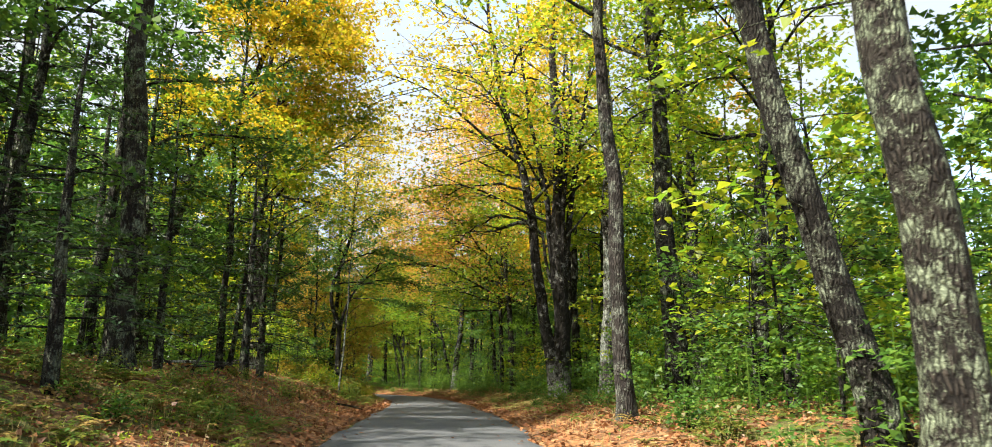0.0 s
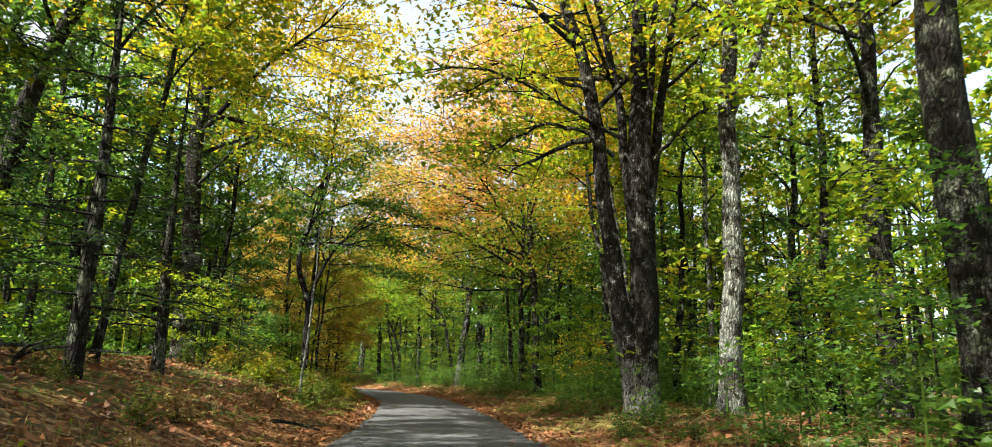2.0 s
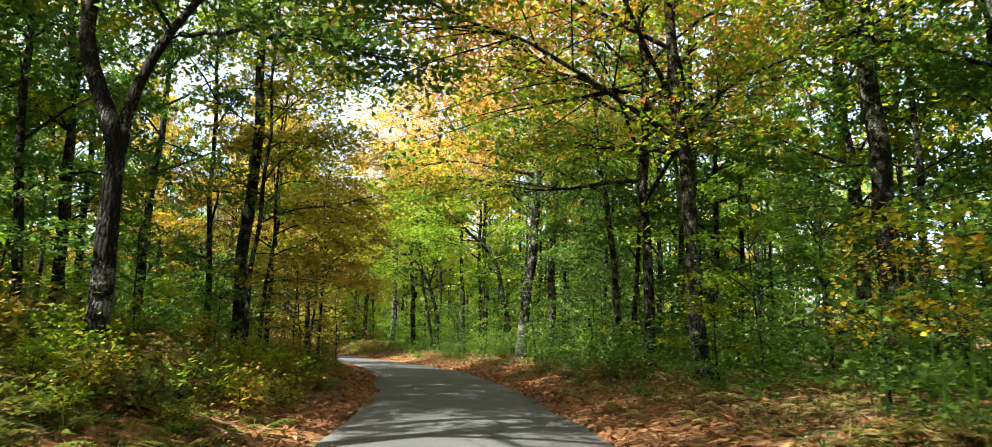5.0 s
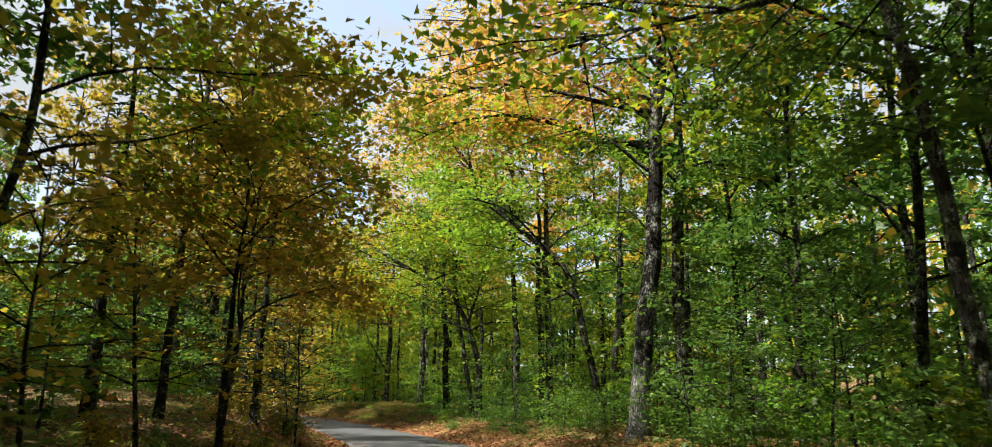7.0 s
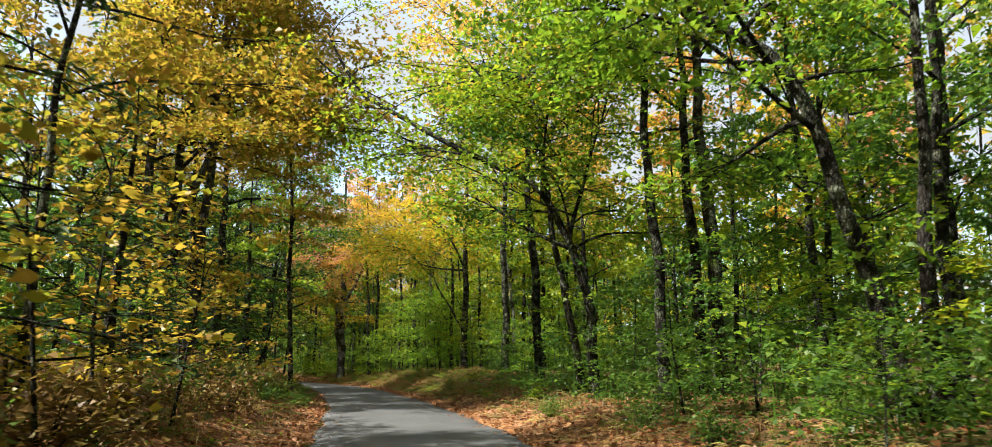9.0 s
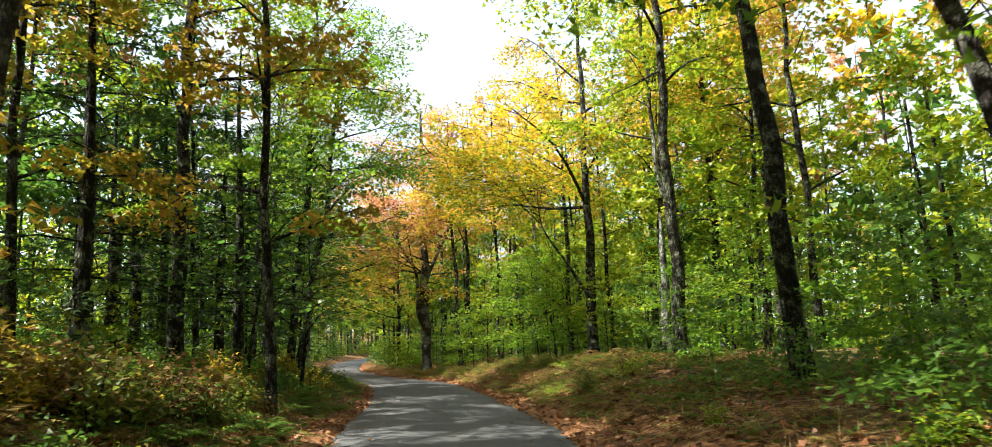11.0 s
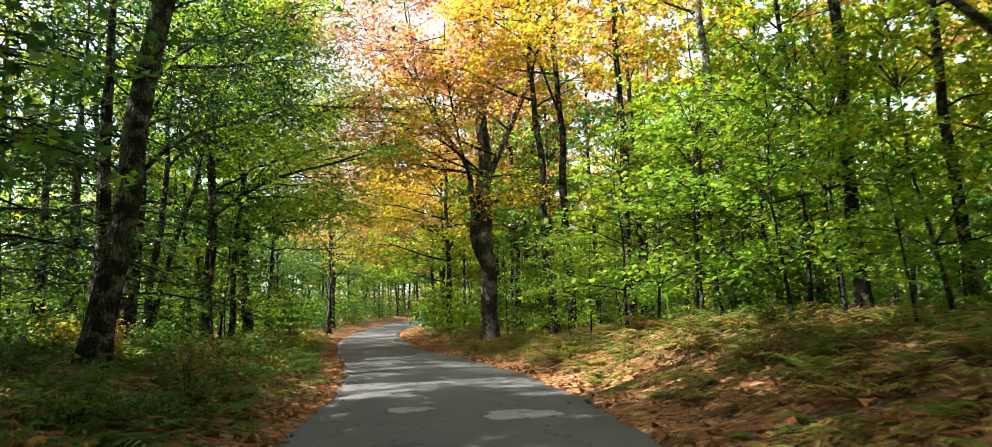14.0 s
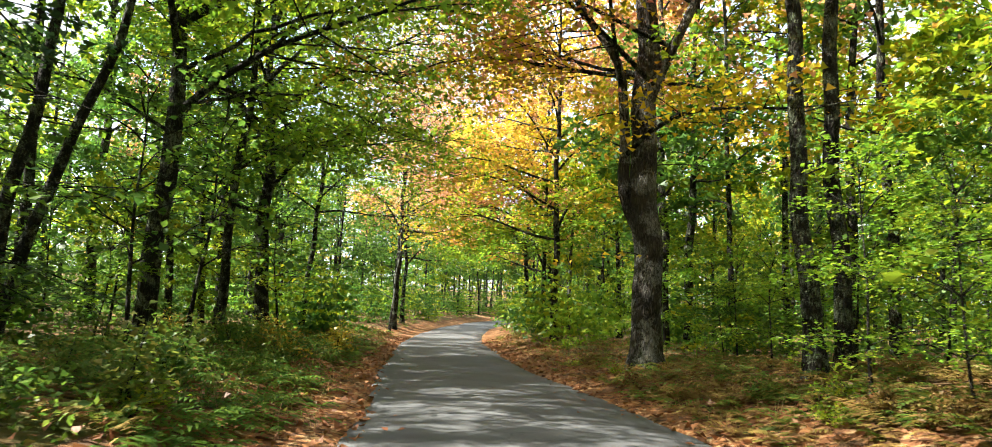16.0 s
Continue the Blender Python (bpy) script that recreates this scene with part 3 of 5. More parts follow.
def make_tree(name, label, bark, leaf, geos, group="", single=True, top=""):
    root = new(name)
    root.empty_display_size = 0.3
    tagged(root, label, "tree", group)
    trunk, limbs, twigs, crowns = geos[:4]
    part("trunk", trunk.mesh("trunk", BARK[bark], True), root, BARK_WORDS[bark] + " bark")
    if single:
        for lg in limbs:
            part("limb", lg.mesh("limb", BARK["dark"], True), root)
    elif limbs:
        for lg in limbs:
            twigs.add(np.concatenate(lg.v), np.concatenate(lg.f))
    if twigs.n:
        tagged(part("branchwork", twigs.mesh("branchwork", BARK["dark"], True), root), kind="stuff")
    if crowns.n:
        tagged(part("crown", crowns.mesh("crown", LEAF[leaf]), root, COLOUR_WORDS[leaf] + " autumn leaves"), kind="stuff")
    if top and geos[4].n:
        tagged(part("upper_crown", geos[4].mesh("upper_crown", LEAF[top]), root, COLOUR_WORDS[top] + " autumn leaves"), kind="stuff")
    return root


def hero(x, y, d, H, path, crown=(6.5, 4.0, 14), leaf="yellow_green", bark="dark", leaves=5200, size=0.15, forks=(), seed=0, low=5, name="maple_tree", label="", shape=None, top="", split=0, arms=()):
    """One tree of its own beside the road. path: (height over its foot, dx, dy)."""
    rng = np.random.RandomState(1000 + seed)
    path = [(-0.4, path[0][1] * 0, 0)] + [q for q in path]
    u, k = lateral((x, y))
    light = -np.sign(u[0]) * NOR[k[0]] if 3 < abs(u[0]) < 14 and H > 12.5 else None
    geos = grow(rng, d, H, path, forks, (crown[0], crown[1] * 1.22, crown[2] + 4 if crown[2] else 0), int(leaves * 1.55), size * 0.96, low=low, three=False if shape == "oval" else shape or True, flat=0.17, tilt=0.5, light=light, split=split, arms=arms)
    words = label or "%s trunk with %s autumn leaves at the roadside" % (BARK_WORDS[bark], COLOUR_WORDS[leaf])
    root = make_tree(name, words, bark, leaf, geos, top=top)
    root.location = (x, y, gz(x, y))
    HEROES.append((x, y))
    return root


S = ((0, 0, 0), (5, 0, 0))     # an upright stem


def lean(ax, ay, z=8):
    """A stem that leans by so much for each metre of height."""
    return ((0, 0, 0), (z, ax * z, ay * z))


# first stretch, right of the road
hero(4.55, 8.68, 0.45, 15, lean(-0.2, 0.09, 7), (7.5, 3.5, 9), "yellow_green", "dark", 3200, seed=1, low=2)
hero(4.24, 6.78, 0.62, 19, lean(-0.045, 0.025), (8, 4, 10), "yellow_green", "lichen", 3200, seed=2, low=1)
hero(2.72, 15.5, 0.40, 17, lean(-0.034, 0.008), (9, 3.4, 10), "yellow_green", "grey", 3800, seed=3, low=1)
hero(5.05, 20.57, 0.66, 20, lean(-0.025, 0.007), (8, 4.5, 12), "yellow_green", "dark", 3600, seed=4, low=3, top="yellow", split=12.0)
hero(4.22, 28.13, 0.54, 18, lean(0.03, -0.012), (8.5, 4.2, 12), "yellow_green", "pale", 3400, seed=5, low=1,
     forks=((7, 0.25, ((7, 0.2, -0.1), (8.5, 0.9, -0.3), (11, 1.7, -0.4)), 15),))
hero(2.65, 30.03, 0.72, 20, ((0, 0, 0), (5, 0, 0), (9, 0, 0), (14, -0.1, 0)), (6.5, 6.0, 24), "yellow_green", "pale_lit_footed", 8500, seed=6, low=3, top="yellow", split=10.0,
     forks=((0.4, 0.55, ((0.1, -0.22, 0.05), (5, -0.85, 0.1), (9, -1.4, 0.2), (13.5, -2.5, 0.3)), 19),
            (4, 0.34, ((3.5, 0.1, 0), (9, 0.6, -0.1), (13.5, 1.4, -0.2)), 18),
            (4.5, 0.30, ((4.5, -0.15, 0.1), (9, -0.6, 0.4), (14, -1.4, 0.9)), 18),
            (6, 0.22, ((6.0, 0.05, -0.1), (10, 0.35, -0.5), (15, 0.6, -1.0)), 18)),
     arms=((0.13, (-0.7, 0.1, 6.8), (-1.5, -0.2, 7.4), (-2.6, -0.5, 7.5), (-3.6, -0.7, 6.9), (-4.3, -0.8, 6.2)),
           (0.12, (-1.2, 0.1, 8.6), (-2.4, 0.0, 9.0), (-3.8, -0.2, 8.9), (-5.2, -0.3, 8.2)),
           (0.12, (-1.6, 0.2, 10.3), (-3.0, 0.2, 11.2), (-4.6, 0.2, 11.6), (-6.0, 0.2, 11.4)),
           (0.10, (0.5, -0.1, 8.5), (1.6, -0.6, 9.6), (3.0, -1.2, 10.2), (4.2, -1.6, 10.1)),
           (0.10, (0.3, -0.2, 6.6), (1.0, -1.4, 7.4), (1.6, -2.8, 7.5), (2.0, -3.8, 7.0))))
hero(3.43, 35.56, 0.45, 18, lean(0.012, -0.004), (8, 4, 13), "yellow_green", "pale_lit_footed", 5000, seed=7, top="yellow", split=11.0)
hero(5.07, 36.7, 0.28, 14, lean(0.05, -0.03), (7, 2.6, 9), "yellow_green", "dark", 2600, seed=8)
hero(4.15, 40.93, 0.30, 15, lean(-0.165, 0.043), (8, 3, 10), "yellow_green", "grey", 3200, seed=9)
hero(5.07, 42.73, 0.34, 16, lean(-0.12, 0.056), (8, 3, 10), "yellow", "pale", 3200, seed=10)
hero(4.4, 47.12, 0.5, 19, lean(-0.026, 0.009), (7, 4.4, 14), "yellow_green", "dark", 5000, seed=11, top="orange", split=11.0)
hero(0.4, 54.2, 0.34, 21, S, (4.5, 6.6, 28), "yellow_green", "dark", 14000, seed=12, top="orange", split=8.0)
hero(1.2, 50.5, 0.42, 21, lean(-0.06, 0.01), (5.0, 6.6, 28), "yellow_green", "dark", 14000, seed=13, top="orange", split=10.0)
hero(6.4, 18.2, 0.40, 17, lean(0.1, 0.03), (6, 3.5, 11), "yellow_green", "dark", 2600, seed=14, low=3)
hero(8.4, 21.3, 0.42, 17, lean(0.03, 0), (6, 3.8, 11), "yellow_green", "dark", 2600, seed=15)
hero(4.2, 38.3, 0.52, 19, lean(-0.01, 0.004), (8, 4, 12), "yellow_green", "dark", 4200, seed=18, low=2, top="yellow", split=11.0)
hero(5.6, 34.2, 0.24, 13, S, (6, 2.4, 9), "yellow_green", "pale", 2400, seed=16)
hero(7.6, 27.6, 0.55, 18, S, (6, 4.2, 12), "yellow_green", "dark", 2800, seed=17, low=1)
# first stretch, left of the road
hero(-7.87, 15.41, 0.6, 18, lean(-0.03, -0.018), (7, 4.4, 12), "green", "lichen", 4600, seed=20, low=4)
hero(-12.14, 37.28, 0.74, 20, lean(-0.028, -0.013), (6, 6.0, 24), "yellow_green", "pale_lit_footed", 11500, seed=21, low=3, top="yellow", split=9.0)
hero(-8.95, 41.42, 0.33, 12, ((0, 0, 0), (3.2, 0.1, 0.05), (4.7, -0.35, -0.18), (6.0, -0.42, -0.2), (6.8, 0.0, 0.0), (7.6, 0.2, 0.1)), (4.8, 3.2, 14), "green", "pale_lit_footed", 5200, 0.12, seed=22, low=0,
     forks=((3.2, 0.19, ((3.1, 0.1, 0.05), (4.7, 0.45, 0.2), (5.8, 0.95, 0.42), (6.7, 1.9, 0.8), (7.2, 3.0, 1.1)), 8.0),),
     arms=((0.10, (1.0, 0.4, 5.7), (2.0, 0.6, 6.1), (3.4, 0.7, 6.2), (5.0, 0.8, 5.4)),
           (0.09, (0.1, 0.0, 7.0), (1.4, 0.2, 7.6), (3.0, 0.4, 7.6), (4.8, 0.5, 6.9)),
           (0.07, (0.7, 0.3, 5.0), (1.8, 0.2, 5.0), (3.0, 0.1, 4.8), (4.2, 0.1, 4.3)),
           (0.08, (-0.3, 0.0, 7.6), (0.6, 0.0, 9.0), (1.8, 0.0, 9.9), (3.0, 0.1, 10.1))))
hero(-7.74, 36.66, 0.10, 8.5, lean(0.05, 0.03), (5, 1.4, 5), "green", "pale", 500, 0.11, seed=23, low=0)
hero(-13.5, 27.6, 0.55, 18, ((0, 0, 0), (6.4, 0.9, 0.5), (9.3, 1.8, 1.0), (12.4, 3.1, 1.7)), (7, 4.6, 14), "yellow_green", "dark", 10000, seed=24, top="yellow", split=9.0)
hero(-10.2, 27.2, 0.26, 16, S, (6, 4.4, 14), "yellow_green", "dark", 9500, seed=25, top="yellow", split=9.0)
hero(-10.0, 27.6, 0.20, 14, lean(0.106, 0.048), (6.5, 3, 9), "yellow_green", "dark", 2800, seed=26)
hero(-11.5, 20.5, 0.4, 16, lean(0.05, 0.02), (5, 4, 12), "green", "dark", 4200, seed=28)
# middle stretch
hero(-3.95, 69.11, 0.58, 20, lean(0.1, -0.02), (7.5, 5.0, 20), "yellow_green", "blotched", 12000, seed=30, low=8, top="orange", split=9.0,
     arms=((0.12, (0.75, -0.1, 7.6), (-0.6, -0.6, 8.6), (-2.2, -0.8, 9.2), (-3.6, -1.0, 9.3)),
           (0.12, (0.9, -0.1, 9.2), (-0.8, 0.2, 10.6), (-2.8, 0.4, 11.4), (-4.8, 0.4, 11.6)),
           (0.11, (1.1, -0.2, 10.8), (-0.4, -0.8, 12.4), (-2.4, -1.2, 13.2), (-4.2, -1.4, 13.3))))
hero(-2.46, 71.52, 0.48, 18, lean(0.034, -0.009), (7, 4, 13), "green", "lichen", 4200, seed=31, shape="oval")
hero(-4.6, 77.44, 0.36, 13, ((0, 0, 0), (2.7, -0.45, 0.1), (4.3, -0.9, 0.2), (5.7, -1.2, 0.27), (6.8, -1.7, 0.35), (7.6, -2.8, 0.6)), (4.5, 4.4, 16), "bright", "dark", 6000, seed=32, name="beech_tree")
hero(-4.2, 77.66, 0.30, 11, lean(0.05, -0.006), (30, 1, 0), "green", "grey", 0, 0.02, seed=33, low=2, name="dead_tree", label="grey bare dead trunk among green saplings")
hero(-10.9, 88.0, 0.38, 13, ((0, 0, 0), (3.2, -0.2, 0), (5.1, -0.78, 0), (6.7, -1.4, -0.1), (7.4, -2.2, -0.2), (8.1, -3.9, -0.5)), (4.2, 5.6, 22), "bright", "dark", 9500, seed=34, top="yellow_green", split=9.0, name="beech_tree",
     forks=((5.0, 0.16, ((5.0, -0.75, 0), (7.5, -0.2, 0.1), (10, 0.6, 0.2)), 12),))
hero(-11.5, 89.5, 0.30, 15, lean(-0.16, -0.01), (6, 3.2, 11), "green", "grey", 3600, seed=35)
hero(-7.57, 87.63, 0.38, 18, lean(-0.019, 0.004), (7, 3.8, 12), "green", "dark", 4200, seed=36, shape="oval")
hero(-7.06, 86.55, 0.48, 19, lean(-0.023, 0.006), (8, 4, 12), "yellow_green", "lichen", 4200, seed=37, shape="oval")
hero(-26.96, 86.27, 0.42, 18, S, (6.5, 5.0, 16), "golden", "dark", 8500, seed=38)
hero(-27.2, 85.9, 0.42, 18, ((0, 0, 0), (2.5, 0.15, 0.2), (5.7, 0.9, 0.9), (9, 1.0, 1.1), (11, 1.25, 1.4)), (6.5, 5.0, 16), "golden", "dark", 8500, seed=39)
hero(-26.9, 86.5, 0.38, 17, ((0, 0, 0), (2.3, 0.3, 0.25), (5.5, 0.75, 0.75), (8.4, 1.4, 1.35), (11, 1.7, 1.65)), (6.5, 5.0, 16), "golden", "dark", 8500, seed=40)
hero(-25.68, 87.42, 0.42, 19, lean(0.028, 0.027), (7, 5.0, 16), "golden", "grey", 8500, seed=41)
hero(-31.16, 96.85, 0.5, 19, S, (7, 4.4, 14), "yellow_green", "dark", 5000, seed=42)
hero(0.14, 58.58, 0.28, 15, lean(-0.1, 0.05), (6, 3, 10), "green", "lichen", 3200, seed=43)
hero(-12.8, 62.6, 0.12, 8.2, lean(0.06, 0.02), (1.8, 3.2, 14), "golden", "dark", 4600, 0.125, seed=44, low=0, shape="lobed")
hero(-11.6, 60.2, 0.12, 7.6, S, (2.2, 3.0, 14), "golden", "dark", 4600, 0.125, seed=45, low=0, shape="lobed", top="yellow_green", split=4.5)
hero(-17.8, 73.0, 0.16, 12, lean(0.05, 0), (4, 4.2, 15), "golden", "dark", 5500, seed=46, shape="oval")
hero(-14.2, 96.0, 0.42, 22, lean(-0.05, 0), (8, 6.2, 22), "yellow_green", "dark", 11000, seed=48, top="orange", split=11.0)
hero(-8.65, 85.3, 0.34, 21, lean(-0.03, 0), (9, 6.4, 26), "yellow_green", "dark", 12500, seed=49, low=2, top="orange", split=12.0)
hero(-10.6, 50.5, 0.14, 13, lean(0.04, 0.02), (3.0, 3.2, 16), "golden", "dark", 4500, 0.13, seed=71, shape="oval", top="yellow_green", split=6.0)
hero(-11.8, 52.8, 0.38, 21, lean(0.03, 0), (9, 5.0, 18), "yellow_green", "dark", 7000, seed=79, low=0, top="yellow", split=12.0)
hero(-12.0, 55.0, 0.13, 12, lean(0.05, 0.02), (2.4, 3.0, 15), "golden", "dark", 4500, 0.13, seed=72, shape="oval")
hero(3.4, 63.5, 0.28, 18, lean(-0.04, 0.01), (4.5, 5.0, 18), "green", "dark", 6000, seed=73, top="yellow_green", split=10.0)
hero(-15.6, 65.0, 0.22, 15, lean(0.03, 0), (3, 3.8, 18), "golden", "dark", 4200, seed=81, shape="oval", low=0)
# last stretch
hero(-40.96, 131.56, 0.80, 21, lean(-0.011, -0.004, 9), (5.0, 6.2, 26), "yellow", "furrowed", 13500, seed=50, low=3, top="pink", split=8.5,
     forks=((3.0, 0.34, ((3.0, 0.0, 0), (4.4, -0.55, -0.25), (7.8, -0.62, -0.27), (9.3, -1.5, -0.67)), 16),
            (7, 0.3, ((7, 0, 0), (9, 0.9, 0.35), (12, 2.0, 0.8)), 17)))
hero(-23.08, 114.19, 0.52, 19, lean(0.008, 0), (6.5, 5.8, 24), "yellow_green", "dark", 11000, top="yellow", split=8.5, seed=51,
     forks=((2.6, 0.2, ((2.6, 0, 0), (4.2, -0.9, 0.35), (6, -2.2, 0.9)), 8),))
hero(-18.6, 108.06, 0.5, 5.4, lean(-0.014, 0, 4), (30, 1, 0), "green", "pale", 0, 0.02, seed=52, low=0, name="dead_tree", label="pale broken dead trunk without bark or crown")
hero(-17.96, 108.3, 0.27, 16, lean(-0.084, 0.01), (8, 3, 9), "yellow_green", "pale", 3000, seed=53)
hero(-17.5, 103.2, 0.42, 19, S, (8, 4, 11), "yellow_green", "lichen", 3600, seed=54)
hero(-29.54, 126.23, 0.38, 18, lean(-0.041, -0.004), (9, 3.4, 11), "yellow_green", "pale", 3800, top="yellow", split=10.0, seed=55, low=1, name="birch_tree")
hero(-25.94, 120.3, 0.34, 17, S, (8, 3.4, 11), "yellow_green", "dark", 3800, top="yellow", split=8.5, seed=56)
hero(-36.4, 128.1, 0.36, 18, lean(-0.048, -0.009), (8, 3.8, 12), "yellow_green", "lichen", 4200, top="orange", split=8.5, seed=57)
hero(-36.06, 129.07, 0.36, 18, lean(-0.018, -0.003), (8, 3.8, 12), "yellow_green", "dark", 4200, top="yellow", split=8.5, seed=58)
hero(-33.2, 127.5, 0.30, 18, S, (8, 3.4, 11), "yellow_green", "dark", 3800, top="orange", split=8.5, seed=59)
hero(-48.0, 119.5, 0.26, 15, lean(0.042, 0.072), (6, 3.2, 10), "bright", "dark", 3200, seed=60, shape="oval")
hero(-48.36, 119.8, 0.24, 15, lean(0.13, 0.2), (6, 3.2, 10), "bright", "dark", 3200, seed=61, shape="oval")
hero(-49.33, 123.2, 0.46, 18, lean(0.02, 0.02), (4.4, 6.6, 24), "bright", "dark", 10500, seed=62, top="yellow_green", split=10.0,
     arms=((0.11, (0.15, 0.15, 6.2), (2.0, 1.2, 7.4), (4.0, 2.5, 8.0), (6.0, 3.8, 7.8)),
           (0.11, (0.15, 0.15, 7.4), (2.2, 1.5, 9.0), (4.6, 3.0, 9.8), (6.8, 4.4, 9.6)),
           (0.09, (0.1, 0.1, 5.4), (0.6, 2.0, 6.2), (1.2, 4.0, 6.4), (1.8, 5.6, 5.9))))
hero(-55.2, 131.1, 0.5, 18, lean(-0.02, -0.03), (4.2, 7.0, 26), "bright", "dark", 11000, seed=63, top="yellow_green", split=10.0,
     arms=((0.11, (-0.1, -0.15, 6.5), (1.6, 1.0, 7.4), (3.4, 2.2, 7.6), (5.0, 3.3, 7.0)),
           (0.11, (-0.15, -0.2, 8.0), (1.8, 1.2, 9.4), (4.0, 2.6, 9.9), (6.0, 3.9, 9.5)),
           (0.09, (-0.1, -0.1, 5.2), (0.8, -1.6, 6.0), (1.8, -3.2, 6.2), (2.6, -4.6, 5.8))))
hero(-59.65, 136.9, 0.26, 14, lean(0.046, 0.051), (4.6, 5.4, 20), "bright", "dark", 5500, seed=64)
hero(-43.4, 115.4, 0.48, 19, lean(0.03, 0.04), (3.4, 3.6, 34), "dark", "dark", 9500, 0.115, seed=65, low=0, name="hemlock_tree", label="tall hemlock with dark green drooping sprays")
hero(-34.04, 103.6, 0.24, 15, lean(0.015, 0.017), (5, 3.2, 11), "bright", "pale", 6500, seed=68, low=4,
     arms=((0.08, (0.1, 0.1, 4.5), (1.5, -0.5, 5.2), (3.2, -1.0, 5.3), (4.6, -1.4, 4.8)),
           (0.08, (0.1, 0.1, 6.0), (1.2, -1.5, 6.8), (2.4, -3.2, 7.0), (3.4, -4.6, 6.6)),
           (0.08, (0.1, 0.1, 5.2), (-0.6, -1.8, 5.8), (-1.0, -3.6, 5.8), (-1.2, -5.0, 5.3))))
hero(-34.0, 105.8, 0.38, 17, lean(0.048, 0.072), (6, 3.8, 12), "bright", "dark", 4000, seed=69)
hero(-52.0, 127.0, 0.3, 15, lean(0.05, 0.02), (3.6, 4.6, 16), "bright", "dark", 6500, seed=70, top="yellow_green", split=8.0)


hero(-36.75, 110.05, 0.46, 18, lean(0.102, 0.114), (6, 4.8, 16), "green", "lichen", 5500, seed=67)

hero(-66.5, 151.0, 0.4, 19, lean(0.03, 0), (5, 6.4, 24), "yellow", "dark", 8000, 0.2, seed=74, low=0, top="pink", split=7.5)
hero(-50.5, 144.0, 0.36, 18, S, (4, 6.0, 24), "yellow_green", "dark", 8000, 0.2, seed=75, low=0, top="orange", split=7.0)
hero(-60.5, 158.0, 0.36, 18, S, (4, 6.0, 24), "orange", "dark", 8000, 0.2, seed=76, low=0, top="pink", split=7.0)
hero(-73.5, 160.0, 0.36, 18, S, (4, 6.4, 24), "green", "dark", 8000, 0.2, seed=77, low=0, top="pink", split=9.0)
hero(-54.5, 150.0, 0.3, 16, S, (3, 5.4, 22), "bright", "dark", 7000, 0.2, seed=78, low=0, top="yellow", split=8.0)
hero(-64.2, 148.0, 0.16, 7, lean(0.1, 0), (1.5, 2.6, 10), "green", "pale", 0, 0.1, seed=80, low=0, name="dead_tree", label="pale bare dead tree beside the far road")

# templates for the woods behind, copied over the land
LOWER = {"yellow_green": "green", "yellow": "yellow_green", "orange": "yellow_green", "pink": "green", "golden": "golden", "green": "green"}


def fill_tree(leaf, bark, seed, H, leaves=1500):
    rng = np.random.RandomState(seed)
    geos = grow(rng, rng.uniform(0.2, 0.36), H, ((-0.4, 0, 0), (H * 0.6, rng.uniform(-0.6, 0.6), rng.uniform(-0.6, 0.6))), (), (H * rng.uniform(0.14, 0.24), rng.uniform(3.2, 4.2), 17), leaves, 0.40, sides=6, flat=0.3, low=0, far=True, split=0 if LOWER[leaf] == leaf else H * 0.57)
    return make_tree("forest_tree", "%s trunk with %s leaves in the woods" % (BARK_WORDS[bark], COLOUR_WORDS[leaf]), bark, LOWER[leaf], geos, "trees of the woods", False, "" if LOWER[leaf] == leaf else leaf)


def mid_tree(leaf, bark, seed, H):
    rng = np.random.RandomState(seed)
    geos = grow(rng, rng.uniform(0.2, 0.36), H, ((-0.4, 0, 0), (H * 0.6, rng.uniform(-0.6, 0.6), rng.uniform(-0.6, 0.6))), (), (H * rng.uniform(0.14, 0.24), rng.uniform(3.2, 4.2), 20), 4000, 0.215, sides=6, flat=0.25, low=0, far=True, split=0 if LOWER[leaf] == leaf else H * 0.57)
    return make_tree("forest_tree", "%s trunk with %s leaves in the woods" % (BARK_WORDS[bark], COLOUR_WORDS[leaf]), bark, LOWER[leaf], geos, "trees of the woods", False, "" if LOWER[leaf] == leaf else leaf)


def near_tree(leaf, bark, seed, H):
    rng = np.random.RandomState(seed)
    geos = grow(rng, rng.uniform(0.2, 0.34), H, ((-0.4, 0, 0), (H * 0.6, rng.uniform(-0.6, 0.6), rng.uniform(-0.6, 0.6))), (), (H * rng.uniform(0.16, 0.26), rng.uniform(3.2, 4.0), 20), 5800, 0.152, sides=8, flat=0.22, low=0, far=True, split=0 if LOWER[leaf] == leaf else H * 0.57)
    return make_tree("forest_tree", "%s trunk with %s leaves at the edge of the woods" % (BARK_WORDS[bark], COLOUR_WORDS[leaf]), bark, LOWER[leaf], geos, "trees of the woods", False, "" if LOWER[leaf] == leaf else leaf)


NEAR = {leaf: [near_tree(leaf, "dark", 330 + k, 17)] for k, leaf in enumerate(("green", "yellow_green", "yellow", "orange", "golden"))}
MID = {leaf: [mid_tree(leaf, ("grey", "dark")[k % 2], 360 + k, 19)] for k, leaf in enumerate(("green", "yellow_green", "yellow", "orange", "golden", "pink"))}
FILL = {}
for k, leaf in enumerate(("green", "yellow_green", "yellow", "orange", "golden", "pink")):
    FILL[leaf] = [fill_tree(leaf, ("dark", "grey")[j % 2], 200 + 10 * k + j, (19, 22)[j]) for j in range(2)]
used = set()


